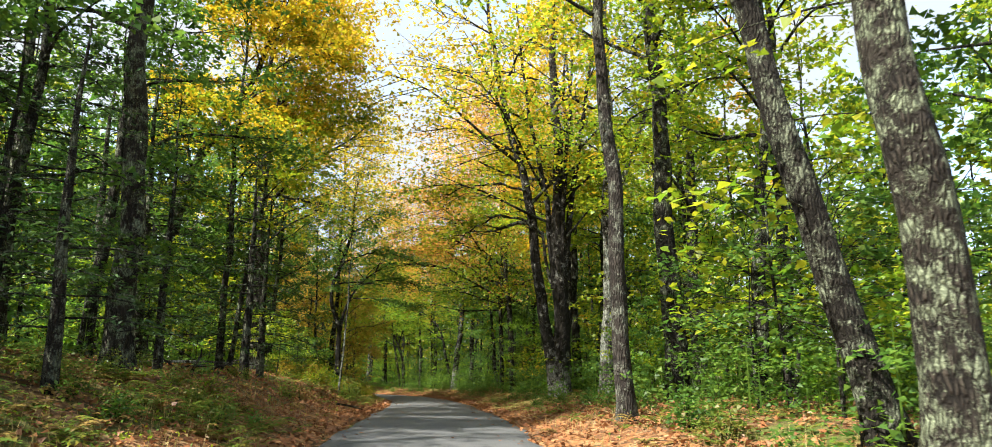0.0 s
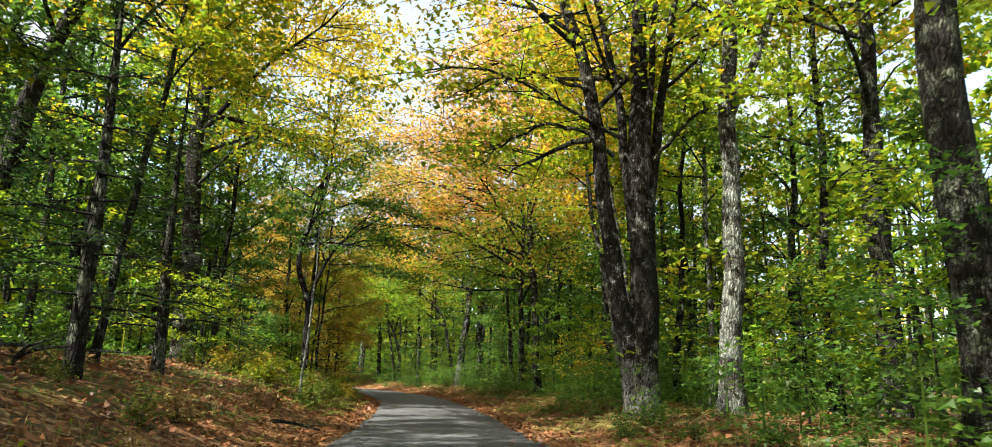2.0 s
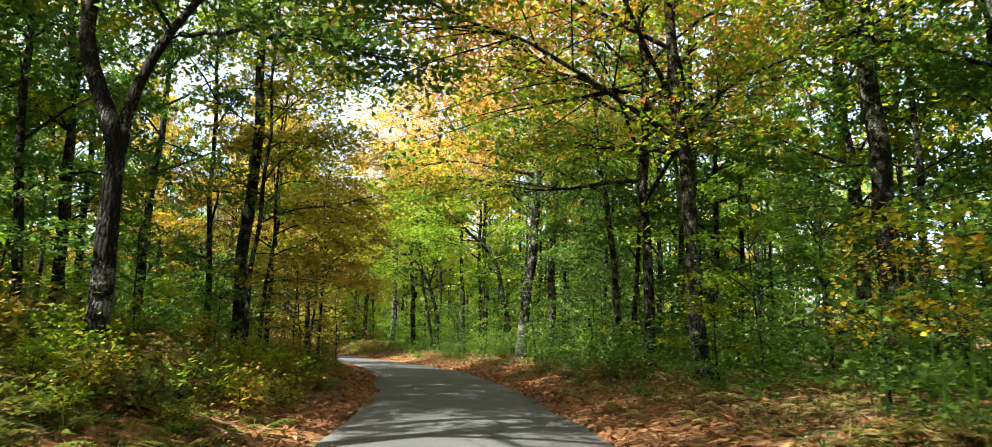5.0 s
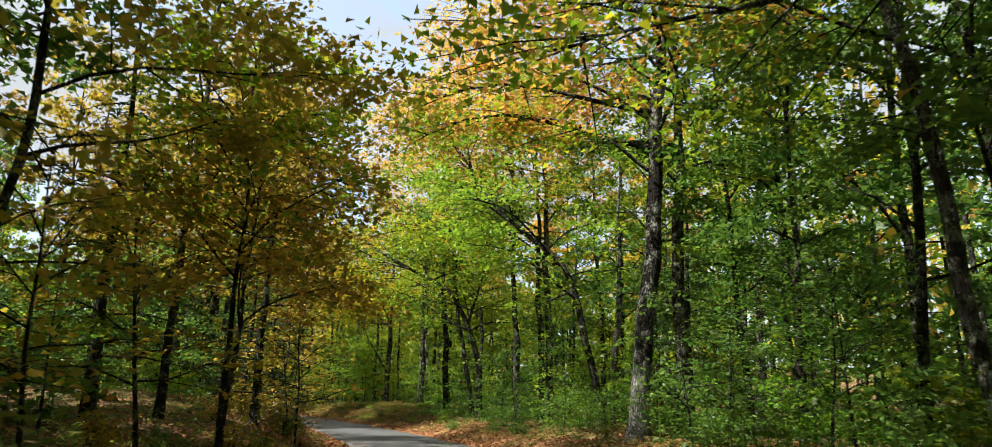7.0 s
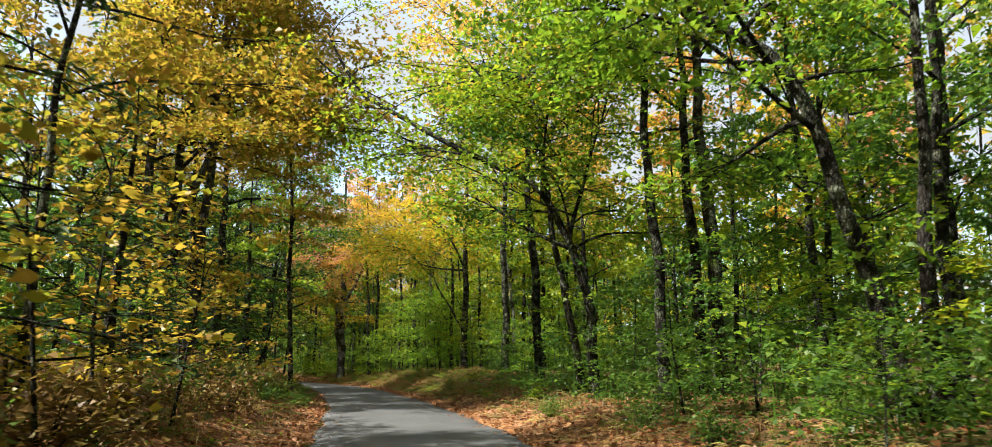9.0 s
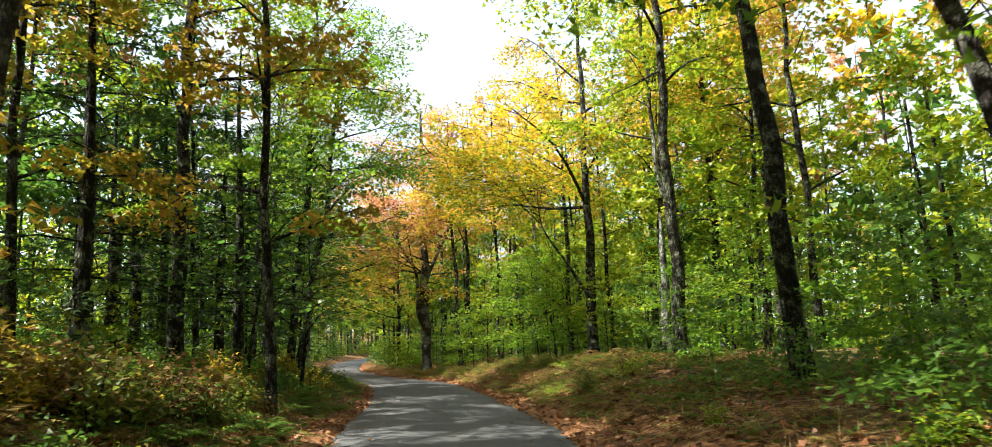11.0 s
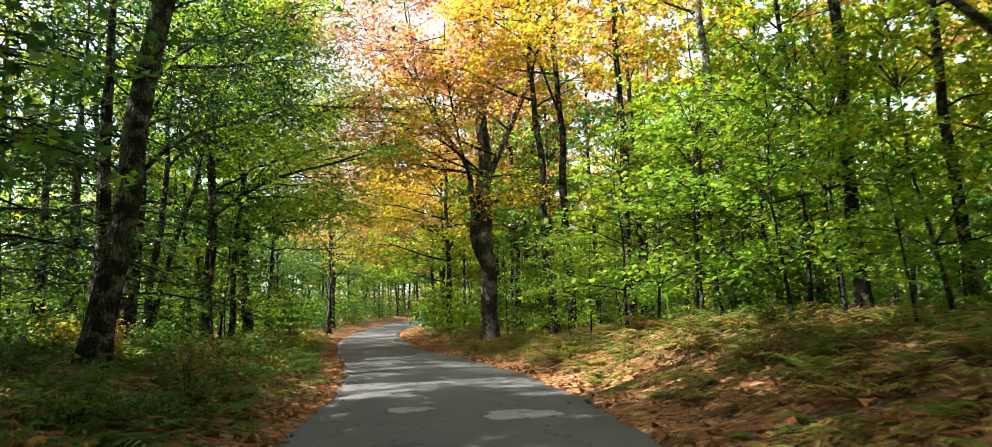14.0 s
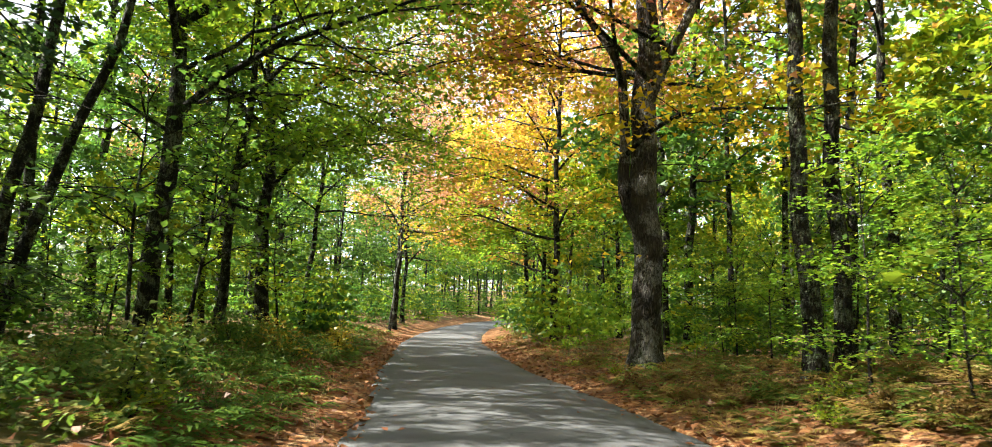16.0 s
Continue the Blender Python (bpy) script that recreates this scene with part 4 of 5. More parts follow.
def mix_at(u, y, r):
    if y < 60:
        table = (("green", 0.34), ("yellow_green", 0.4), ("yellow", 0.26)) if u < 0 else (("yellow_green", 0.42), ("yellow", 0.36), ("green", 0.22))
    elif y < 97:
        table = (("golden", 0.5), ("green", 0.25), ("orange", 0.1), ("yellow_green", 0.15)) if u < 0 else (("green", 0.22), ("yellow_green", 0.5), ("yellow", 0.28))
    else:
        table = (("green", 0.55), ("yellow_green", 0.25), ("pink", 0.1), ("yellow", 0.1)) if u < 0 else (("yellow_green", 0.25), ("yellow", 0.33), ("orange", 0.24), ("pink", 0.18))
    for leaf, w in table:
        r -= w
        if r < 0:
            return leaf
    return table[0][0]


def woods_tree(leaf, off, pick):
    """A tree whose leaves are as fine as its distance from the road asks."""
    if off < 13.5 and leaf in NEAR:
        return pick(NEAR[leaf])
    return pick((MID if off < 25 else FILL)[leaf])


def place(template, x, y, turn, scale):
    m = pose(x, y, gz(x, y), 0, 0, turn) @ Matrix.Scale(scale, 4)
    if template not in used:
        used.add(template)
        template.matrix_basis = m
        return template
    keep = template.scale.copy()
    template.scale = (1, 1, 1)
    ob = copy_thing(template, m)
    template.scale = keep
    return ob


fr = random.Random(7)
spots = list(HEROES)
count, tries = 0, 0
while count < 185 and tries < 20000:
    tries += 1
    k = fr.randrange(100, len(CL) - 110)
    side = fr.choice((-1, 1))
    far = 9.0 + 28 * fr.random() ** 1.25
    if CL[k][1] < 8 and far < 16:
        continue
    x, y = CL[k] + NOR[k] * side * far
    u, kk = lateral((x, y))
    if abs(u[0]) < 8.5 or any((x - a) ** 2 + (y - b) ** 2 < (2.2 if far < 20 else 3.2) ** 2 for a, b in spots):
        continue
    if not in_reach(x, y, u[0]):
        continue
    if side > 0 and y < 45 and far > 14 and fr.random() < 0.45:
        continue
    if side < 0 and (84 < y < 136 or 15 < y < 55) and far > 10.5 and fr.random() < (0.75 if y > 80 else 0.4):
        continue
    if side < 0 and 67 < y < 84 and far > 9 and fr.random() < 0.85:
        continue
    if side < 0 and 23 < y < 42 and far < 13.5:
        continue
    spots.append((x, y))
    leaf = mix_at(u[0], y, fr.random())
    place(woods_tree(leaf, far, fr.choice), x, y, fr.uniform(0, 360), fr.uniform(0.8, 1.15))
    count += 1


# ---- hemlocks ----
def hemlock(seed, H, leaves=2000):
    rng = np.random.RandomState(seed)
    trunk, limbs, twigs, crowns = Geo(), [], Geo(), Geo()
    p = stem_points([(-0.3, 0, 0), (H * 0.5, 0.1, 0.1)], H, rng, 0.03)
    f = np.clip(p[:, 2] / H, 0, 1)
    trunk.tube(p, 0.15 * (1 - 0.9 * f), 9, 0.03, rng)
    c = []
    n = int(H * 5)
    for i in range(n):
        z = 0.9 + (H - 1.0) * (i + rng.uniform()) / n
        g = z / H
        L = (0.5 + 2.6 * (1 - g)) * rng.uniform(0.7, 1.15)
        az = i * 2.4 + rng.uniform(-0.4, 0.4)
        tt = np.linspace(0, 1, 4)
        lp = np.stack([np.cos(az) * L * tt, np.sin(az) * L * tt, z + 0.12 * L * tt - 0.32 * L * tt ** 2], 1)
        twigs.tube(lp, np.linspace(0.022, 0.004, 4), 4)
        m = int(8 + 9 * L)
        a = rng.uniform(0.12, 1.0, m) ** 0.8
        sway = rng.normal(size=m) * 0.26 * L * (1.1 - a)
        q = np.stack([np.cos(az) * L * a - np.sin(az) * sway, np.sin(az) * L * a + np.cos(az) * sway, z + 0.12 * L * a - 0.32 * L * a ** 2 - 0.1 * np.abs(sway)], 1)
        c.append(q)
    c = np.concatenate(c)
    k = max(1, leaves // len(c))
    c = np.repeat(c, k, 0) + rng.normal(size=(len(c) * k, 3)) * np.array([0.13, 0.13, 0.035])
    crowns.leaves(c, 0.16, rng, wide=0.17, tilt=0.35)
    return make_tree("hemlock_tree", "dark green young hemlock with drooping flat sprays", "dark", "dark", (trunk, limbs, twigs, crowns), "young hemlocks")


HEM = [hemlock(401, 7.0), hemlock(402, 9.0)]
hr = random.Random(3)
for x, y in ((-6.6, 11.0), (-8.6, 18.8), (-10.2, 14.2), (-7.9, 23.2), (-11.2, 23.0), (-9.4, 29.5), (-36.5, 104.4), (-38.6, 108.2), (-45.2, 116.8), (-29.5, 92.5), (-16.2, 63.2),
             (-15.0, 69.0), (-18.5, 75.5), (3.2, 61.0), (-1.6, 75.6), (-30.8, 99.2)):
    place(hr.choice(HEM), x, y, hr.uniform(0, 360), hr.uniform(0.8, 1.15) * (1.35 if y > 90 else 1.0))


# the first six are added to shade the left bank, some out of view
for x, y, k in ((-12.4, 12.5, 1.7), (-13.8, 17.4, 1.9), (-10.6, 8.4, 1.5), (-15.4, 22.6, 1.9), (-12.2, 25.0, 1.3), (-16.2, 29.5, 1.8), (-37.6, 101.2, 1.6), (-40.4, 105.2, 1.7), (-35.6, 98.4, 1.4), (-46.2, 113.6, 1.8)):
    place(HEM[int(10 * k) % 2], x, y, 97 * k, k)
for x, y, k in ((-54.0, 119.4, 1.5), (-50.2, 118.2, 1.5), (-40.8, 112.8, 1.3)):
    place(HEM[1], x, y, 40 * k, k)


# ---- saplings and bushes ----
def sapling(leaf, seed, H, leaves, size=0.14, far=False):
    rng = np.random.RandomState(seed)
    geos = grow(rng, 0.05 + 0.008 * H, H, ((-0.2, 0, 0), (H * 0.5, rng.uniform(-0.3, 0.3), rng.uniform(-0.3, 0.3))), (), (0.5 + 0.08 * H, 0.42 * H + 0.4, 13), leaves, size, sides=5, flat=0.13, far=True, three=True, tilt=0.45)
    return make_tree("sapling", "slender young tree with layered %s leaves" % COLOUR_WORDS[leaf], "dark", leaf, geos, "saplings along the road", False)


SAP = {}
for k, leaf in enumerate(("green", "bright", "yellow_green", "golden", "yellow")):
    SAP[leaf] = [sapling(leaf, 500 + 10 * k + j, (3.4, 5.2)[j], (1000, 1400)[j], 0.135) for j in range(2)]


def sap_mix(u, y, r):
    if y < 58:
        t = (("green", 0.6), ("yellow_green", 0.4)) if u < 0 else (("yellow_green", 0.45), ("green", 0.35), ("bright", 0.2))
    elif y < 97:
        t = (("golden", 0.45), ("green", 0.45), ("yellow_green", 0.1)) if u < 0 else (("green", 0.6), ("bright", 0.4))
    else:
        t = (("green", 0.2), ("bright", 0.5), ("yellow_green", 0.3)) if u < 0 else (("bright", 0.55), ("green", 0.25), ("yellow_green", 0.2))
    for leaf, w in t:
        r -= w
        if r < 0:
            return leaf
    return t[0][0]


sr = random.Random(11)
count = tries = 0
taken = []
while count < 115 and tries < 20000:
    tries += 1
    k = sr.randrange(120, len(CL) - 130)
    side = sr.choice((-1, 1))
    far = 6.2 + 22 * sr.random() ** 1.6
    if CL[k][1] < 6 and far < 11:
        continue
    x, y = CL[k] + NOR[k] * side * far
    u, kk = lateral((x, y))
    if abs(u[0]) < 6.0 or any((x - a) ** 2 + (y - b) ** 2 < 1.7 for a, b in taken):
        continue
    if not in_reach(x, y, u[0]):
        continue
    scale = sr.uniform(0.6, 1.15) if far > 8 else sr.uniform(0.45, 0.8)
    taken.append((x, y))
    place(sr.choice(SAP[sap_mix(u[0], y, sr.random())]), x, y, sr.uniform(0, 360), scale)
    count += 1


def lobed_sapling(leaf, seed, H, leaves):
    rng = np.random.RandomState(seed)
    geos = grow(rng, 0.05 + 0.008 * H, H, ((-0.2, 0, 0), (H * 0.5, rng.uniform(-0.3, 0.3), rng.uniform(-0.3, 0.3))), (), (0.5 + 0.08 * H, 0.42 * H + 0.4, 14), leaves, 0.16, sides=6, flat=0.12, three="lobed", tilt=0.45)
    return make_tree("maple_sapling", "slender young maple with broad lobed %s leaves" % COLOUR_WORDS[leaf], "dark", leaf, geos, "maple saplings along the road", False)


LOBED = {leaf: [lobed_sapling(leaf, 560 + k, 4.6, 520)] for k, leaf in enumerate(("green", "bright", "yellow_green", "golden", "yellow"))}


def named_saplings(leaf, scale, *spots):
    for x, y in spots:
        place(sr.choice(LOBED[leaf]), x, y, sr.uniform(0, 360), scale * sr.uniform(0.88, 1.12))


named_saplings("yellow_green", 1.25, (5.7, 14.4), (6.9, 17.2), (7.8, 13.2), (8.0, 25.2), (6.5, 30.6), (6.9, 37.2), (8.2, 33.0))
named_saplings("green", 0.75, (5.4, 11.6), (6.2, 13.4), (5.0, 14.2), (7.2, 11.8), (5.5, 25.4), (6.2, 40.0), (4.6, 45.0), (3.0, 57.5), (1.6, 60.0))
named_saplings("yellow", 0.5, (2.2, 42.8), (3.3, 43.7))
named_saplings("yellow_green", 0.5, (-9.6, 36.0), (-10.4, 45.0))
named_saplings("green", 0.72, (-3.1, 64.6), (-2.0, 66.8), (-0.9, 62.6), (-3.0, 73.8), (-8.2, 79.6))
named_saplings("bright", 0.36, (-6.1, 73.1), (-5.4, 75.4))
named_saplings("golden", 0.75, (-10.6, 54.4), (-11.3, 57.4), (-12.6, 66.2), (-14.4, 70.2), (-15.4, 71.9), (-16.3, 74.6), (-18.4, 77.6))
named_saplings("bright", 1.15, (-31.6, 121.6), (-30.2, 123.1), (-29.0, 121.0), (-28.0, 124.2), (-27.2, 118.4))
named_saplings("bright", 0.6, (-32.8, 125.0), (-34.4, 127.4), (-36.8, 131.4))
named_saplings("green", 1.25, (-29.2, 100.2), (-31.2, 102.8), (-28.3, 96.6), (-35.4, 106.8), (-46.8, 121.4), (-50.8, 125.2), (-57.0, 133.4))


def beech_sapling(leaf, seed, H, leaves):
    rng = np.random.RandomState(seed)
    geos = grow(rng, 0.04 + 0.008 * H, H, ((-0.2, 0, 0), (H * 0.5, rng.uniform(-0.3, 0.3), rng.uniform(-0.3, 0.3))), (), (0.3, 0.45 * H + 0.3, 20), leaves, 0.12, sides=6, flat=0.06, far=True, three=False, tilt=0.32)
    return make_tree("beech_sapling", "young beech with flat layers of %s leaves" % COLOUR_WORDS[leaf], "grey", leaf, geos, "young beeches along the road", False)


BEECH = [beech_sapling("bright", 580, 4.6, 1700), beech_sapling("green", 581, 4.2, 1700), beech_sapling("yellow_green", 582, 4.4, 1500)]
for kind, scale, spots_at in (
        (0, 1.1, ((-31.0, 122.4), (-29.6, 121.6), (-28.6, 122.8), (-30.4, 124.6), (-28.2, 125.6), (-27.0, 120.6), (-26.4, 123.6), (-26.2, 117.2))),
        (0, 0.9, ((-13.8, 104.6), (-15.2, 106.4), (-42.6, 136.6), (-6.4, 83.2), (-18.8, 110.6))),
        (0, 0.6, ((-39.2, 133.4), (-37.8, 131.0), (-34.0, 123.6), (-35.2, 125.2), (-33.0, 122.6))),
        (1, 0.9, ((5.4, 43.0), (3.6, 48.4), (4.8, 51.6), (2.2, 55.6), (6.8, 39.6), (7.4, 35.6), (7.6, 30.2), (6.4, 47.2), (-1.0, 68.6), (0.6, 64.8))),
        (2, 0.9, ((6.6, 24.2), (7.6, 19.6), (8.6, 16.2), (-4.2, 80.8), (-22.0, 112.6), (-20.4, 113.6), (-24.6, 116.2)))):
    for x, y in spots_at:
        place(BEECH[kind], x, y, sr.uniform(0, 360), scale * sr.uniform(0.85, 1.15))


def bush(leaf, seed, leaves, size, spread_r, tall):
    rng = np.random.RandomState(seed)
    stalks, crowns = Geo(), Geo()
    c = []
    for i in range(11):
        az, L, el = rng.uniform(0, 6.28), rng.uniform(0.6, 1.0), rng.uniform(0.25, 1.35)
        end = np.array([np.cos(az) * np.cos(el) * spread_r, np.sin(az) * np.cos(el) * spread_r, np.sin(el) * tall]) * L
        lp = np.outer(np.linspace(0, 1, 3), end)
        lp[:, 2] += 0.06 * np.sin(np.linspace(0, 3.1, 3))
        stalks.tube(lp, np.linspace(0.009, 0.003, 3), 3)
        for a in (0.4, 0.7, 1.0):
            c.append(end * a)
    c = np.array(c)
    pick = rng.randint(len(c), size=leaves)
    q = c[pick] + rng.normal(size=(leaves, 3)) * np.array([0.16, 0.16, 0.08])
    q[:, 2] = np.abs(q[:, 2]) + 0.03
    crowns.leaves(q, size, rng, tilt=0.45, three=True)
    root = tagged(new("bush"), "low %s bush of broad leaves on the bank" % {"bracken": "rusty brown", "fern": "green and yellowing", "yellow_green": "yellow-green", "green": "green", "golden": "golden-brown"}[leaf], "bush", "bushes on the banks")
    tagged(part("stemwork", stalks.mesh("stemwork", BARK["dark"], True), root), kind="stuff")
    tagged(part("foliage", crowns.mesh("foliage", LEAF[leaf]), root), kind="stuff")
    return root


BUSH = {leaf: [bush(leaf, 600 + 10 * k + j, 420, 0.075, (0.65, 0.5)[j], (0.6, 0.85)[j]) for j in range(2)] for k, leaf in enumerate(("bracken", "fern", "yellow_green", "green", "golden"))}


# ---- ferns ----
def frond(leaf, seed):
    rng = np.random.RandomState(seed)
    g = Geo()
    L = rng.uniform(0.55, 0.8)
    tt = np.linspace(0.0, 1, 13)
    spine = np.stack([L * tt * 0.85, 0.06 * L * np.sin(tt * 2 + seed), L * (0.95 * tt - rng.uniform(0.62, 0.85) * tt ** 2)], 1)
    way = np.gradient(spine, axis=0)
    way /= np.linalg.norm(way, axis=1)[:, None]
    g.tube(spine[::4], np.linspace(0.006, 0.002, 4), 3)
    a, wy, t2 = spine[1:], way[1:], tt[1:]
    w = 0.21 * L * np.sin(np.clip(t2 * 1.06, 0, 1) * 3.1) ** 0.7 + 0.012
    for sgn in (-1, 1):
        tip = a + sgn * np.array([0, 1.0, 0]) * w[:, None] + wy * w[:, None] * 0.45 - np.array([0, 0, 0.15]) * w[:, None]
        mid = 0.5 * (a + tip)
        g.add(np.stack([a, mid - wy * 0.022, tip, mid + wy * 0.022], 1).reshape(-1, 3), np.arange(4 * len(a)).reshape(-1, 4))
    return g.mesh("frond", LEAF[leaf])


def fern(leaf, seed):
    r = random.Random(seed)
    root = tagged(new("fern"), "%s fern with arching feathery fronds" % {"fern": "green and yellowing", "bracken": "rusty brown withered", "straw": "straw-coloured"}[leaf], "fern", "ferns on the banks")
    shapes = [frond(leaf, seed + i) for i in range(3)]
    for i in range(7):
        ob = part("frond", shapes[i % 3], root)
        ob.rotation_euler = (0, r.uniform(-0.2, 0.15), i * 0.9 + r.uniform(-0.25, 0.25))
        k = r.uniform(0.8, 1.15)
        ob.scale = (k, k, k)
    return root


FERN = {leaf: [fern(leaf, 700 + 10 * k + j) for j in range(2)] for k, leaf in enumerate(("fern", "bracken", "straw"))}

br = random.Random(21)


def bank_mix(u, y, r):
    if u < 0:
        if y < 30:
            return "fern" if r < 0.45 else "bracken" if r < 0.75 else "yellow_green"
        if y < 56:
            return "bracken" if r < 0.35 else "fern" if r < 0.65 else "yellow_green"
        if y < 104:
            return "bracken" if r < 0.4 else "golden" if r < 0.6 else "fern" if r < 0.8 else "green"
        return "fern" if r < 0.75 else "bracken" if r < 0.88 else "green"
    if y < 30:
        return "bracken" if r < 0.2 else "fern" if r < 0.55 else "green"
    if y < 85:
        return "bracken" if r < 0.3 else "fern" if r < 0.6 else "green"
    return "bracken" if r < 0.55 else "fern" if r < 0.8 else "yellow_green"


for n in range(560):
    k = br.randrange(130, 470)
    side = br.choice((-1, 1))
    lo = 3.5 if side > 0 else 3.3
    far = lo + 4.2 * br.random() ** 1.2
    x, y = CL[k] + NOR[k] * side * far + np.array([br.uniform(-0.4, 0.4), br.uniform(-0.4, 0.4)])
    u, kk = lateral((x, y))
    if abs(u[0]) < 3.1:
        continue
    if br.random() > 1.15 * cover(np.array([[x, y]]), u)[0]:
        continue
    leaf = bank_mix(u[0], y, br.random())
    scale = br.uniform(0.55, 1.05) * (0.75 if abs(u[0]) < 4.0 else 1.0)
    if leaf in FERN and br.random() < 0.6:
        place(br.choice(FERN[leaf]), x, y, br.uniform(0, 360), scale * 1.1)
    elif leaf in BUSH:
        chosen, turn = br.choice(BUSH[leaf]), br.uniform(0, 360)
        if 150 < k < 415 and abs(u[0]) < 5.4:
            place(chosen, x, y, turn, scale)


# ---- fallen leaves and dry grass, past counting ----
lr = np.random.RandomState(31)


def scatter(n, lo, hi, power, y0, y1):
    k = lr.randint(int((y0 + 70) * 2), int((y1 + 70) * 2), n)
    side = lr.choice([-1, 1], n)
    u = side * (lo + (hi - lo) * lr.uniform(size=n) ** power)
    p = CL[k] + NOR[k] * u[:, None] + lr.uniform(-0.25, 0.25, (n, 2))
    return p


p = scatter(27000, 2.05, 4.8, 1.5, 2, 150)
z = height(p) + 0.06 + lr.uniform(0, 0.03, len(p))
g = Geo()
g.leaves(np.column_stack([p, z]), 0.1, lr, tilt=0.4, three=True)
p = scatter(56000, 3.0, 9.5, 1.2, 2, 140)
p = p[lr.uniform(size=len(p)) < 1.25 - cover(p, lateral(p)[0])]
g2 = Geo()
g2.leaves(np.column_stack([p, height(p) + 0.015 + lr.uniform(0, 0.03, len(p))]), 0.095, lr, tilt=0.4, three=True)
tagged(new("leaf_litter", g2.mesh("leaf_litter", LEAF["litter"])), "orange-brown leaf litter covering the banks", "fallen leaves", kind="stuff")
tagged(new("fallen_leaves", g.mesh("fallen_leaves", LEAF["litter"])), "orange-brown fallen leaves drifted along the road edges", "fallen leaves", kind="stuff")
u = lr.uniform(-2.0, 2.0, 500)
u = np.sign(u) * (2.0 - np.abs(lr.normal(size=500)) * 0.5)
k = lr.randint(140, 460, 500)
p = CL[k] + NOR[k] * u[:, None]
g = Geo()
g.leaves(np.column_stack([p, RZ[k] + 0.05 * (1 - (u / 2.2) ** 2) + 0.015]), 0.09, lr, tilt=0.15)
tagged(new("stray_leaves", g.mesh("stray_leaves", LEAF["litter"])), "stray brown leaves lying on the asphalt", "fallen leaves", kind="stuff")

n = 15000
p = scatter(n, 2.7, 5.2, 1.1, 4, 150)
keep = wave(p[:, 0], p[:, 1], 5.0, 40) > -0.05
p = p[keep]
n = len(p)
z = height(p)
az = lr.uniform(0, 6.28, n)
L = lr.uniform(0.12, 0.42, n)
foot = np.column_stack([p, z])
sidew = np.column_stack([np.cos(az), np.sin(az), 0 * az]) * 0.006
bendw = np.column_stack([-np.sin(az), np.cos(az), 0 * az]) * (L * 0.35)[:, None]
tip = foot + bendw + np.column_stack([0 * L, 0 * L, L])
g = Geo()
g.add(np.stack([foot - sidew, foot + sidew, tip], 1).reshape(-1, 3), np.arange(3 * n).reshape(-1, 3))
tagged(new("dry_grass", g.mesh("dry_grass", LEAF["straw"])), "thin straw-coloured and green grass on the verges", "grass", kind="stuff")

for n in range(26):
    k = br.randrange(278, 326)
    x, y = CL[k] - NOR[k] * br.uniform(3.8, 5.8)
    place(br.choice(BUSH[br.choice(("bracken", "golden", "bracken", "fern"))]), x, y, br.uniform(0, 360), br.uniform(1.1, 1.6))
for n in range(60):
    k = br.randrange(int((34 + 70) * 2), int((54 + 70) * 2))
    x, y = CL[k] - NOR[k] * br.uniform(3.4, 7.5)
    place(br.choice(BUSH[br.choice(("yellow_green", "golden", "bracken", "yellow_green", "fern"))]), x, y, br.uniform(0, 360), br.uniform(0.8, 1.3))
for n in range(50):
    k = br.randrange(int((92 + 70) * 2), int((134 + 70) * 2))
    x, y = CL[k] - NOR[k] * br.uniform(3.6, 8.5)
    place(br.choice(BUSH[br.choice(("green", "fern", "green", "golden"))]), x, y, br.uniform(0, 360), br.uniform(0.8, 1.2))
nr = random.Random(29)
for n in range(3):
    k = nr.randrange(int((57 + 70) * 2), int((84 + 70) * 2))
    x, y = CL[k] + NOR[k] * nr.uniform(8, 17)
    if all((x - a) ** 2 + (y - c) ** 2 > 5 for a, c in HEROES):
        place(NEAR["yellow_green"][0], x, y, nr.uniform(0, 360), nr.uniform(0.8, 1.1))
for x, y, k in ((-15.2, 48.2, 0.95), (-13.0, 53.4, 0.8), (-15.4, 44.6, 1.05), (-18.2, 50.2, 1.1), (-20.6, 58.6, 1.1), (-21.5, 46.4, 1.1), (-22.8, 53.6, 1.1), (-19.0, 42.0, 1.0)):
    place(NEAR["green"][0], x, y, 470 * k, k)
for x, y, k in ((1.0, 63.0, 0.9), (3.5, 59.5, 1.0), (2.6, 66.8, 1.05), (5.5, 63.5, 1.0), (0.2, 68.2, 0.85)):
    place(NEAR["green"][0], x, y, 610 * k, k)
for x, y, k in ((-17.0, 112.0, 1.15), (-14.8, 117.0, 1.2), (-19.6, 118.2, 1.15), (-21.4, 121.8, 1.1)):
    place(NEAR["yellow"][0], x, y, 430 * k, k)
for x, y, k, leaf in ((-44.0, 141.0, 1.2, "pink"), (-40.0, 143.5, 1.25, "orange"), (-36.0, 139.0, 1.15, "pink"), (-47.5, 147.5, 1.2, "orange"), (-31.5, 137.0, 1.15, "yellow")):
    place(MID[leaf][0], x, y, 390 * k, k)
for x, y, k in ((7.4, 46.2, 1.0), (9.6, 50.8, 1.1), (6.8, 53.6, 1.0), (10.8, 45.2, 1.1), (12.4, 54.0, 1.15), (8.6, 58.2, 1.05)):
    place(NEAR["yellow_green"][0], x, y, 350 * k, k)
for x, y, k in ((-24.8, 93.4, 1.05), (-29.8, 91.0, 1.1), (-31.4, 82.0, 1.1), (-34.0, 88.0, 1.15)):
    place(NEAR["golden"][0], x, y, 290 * k, k)
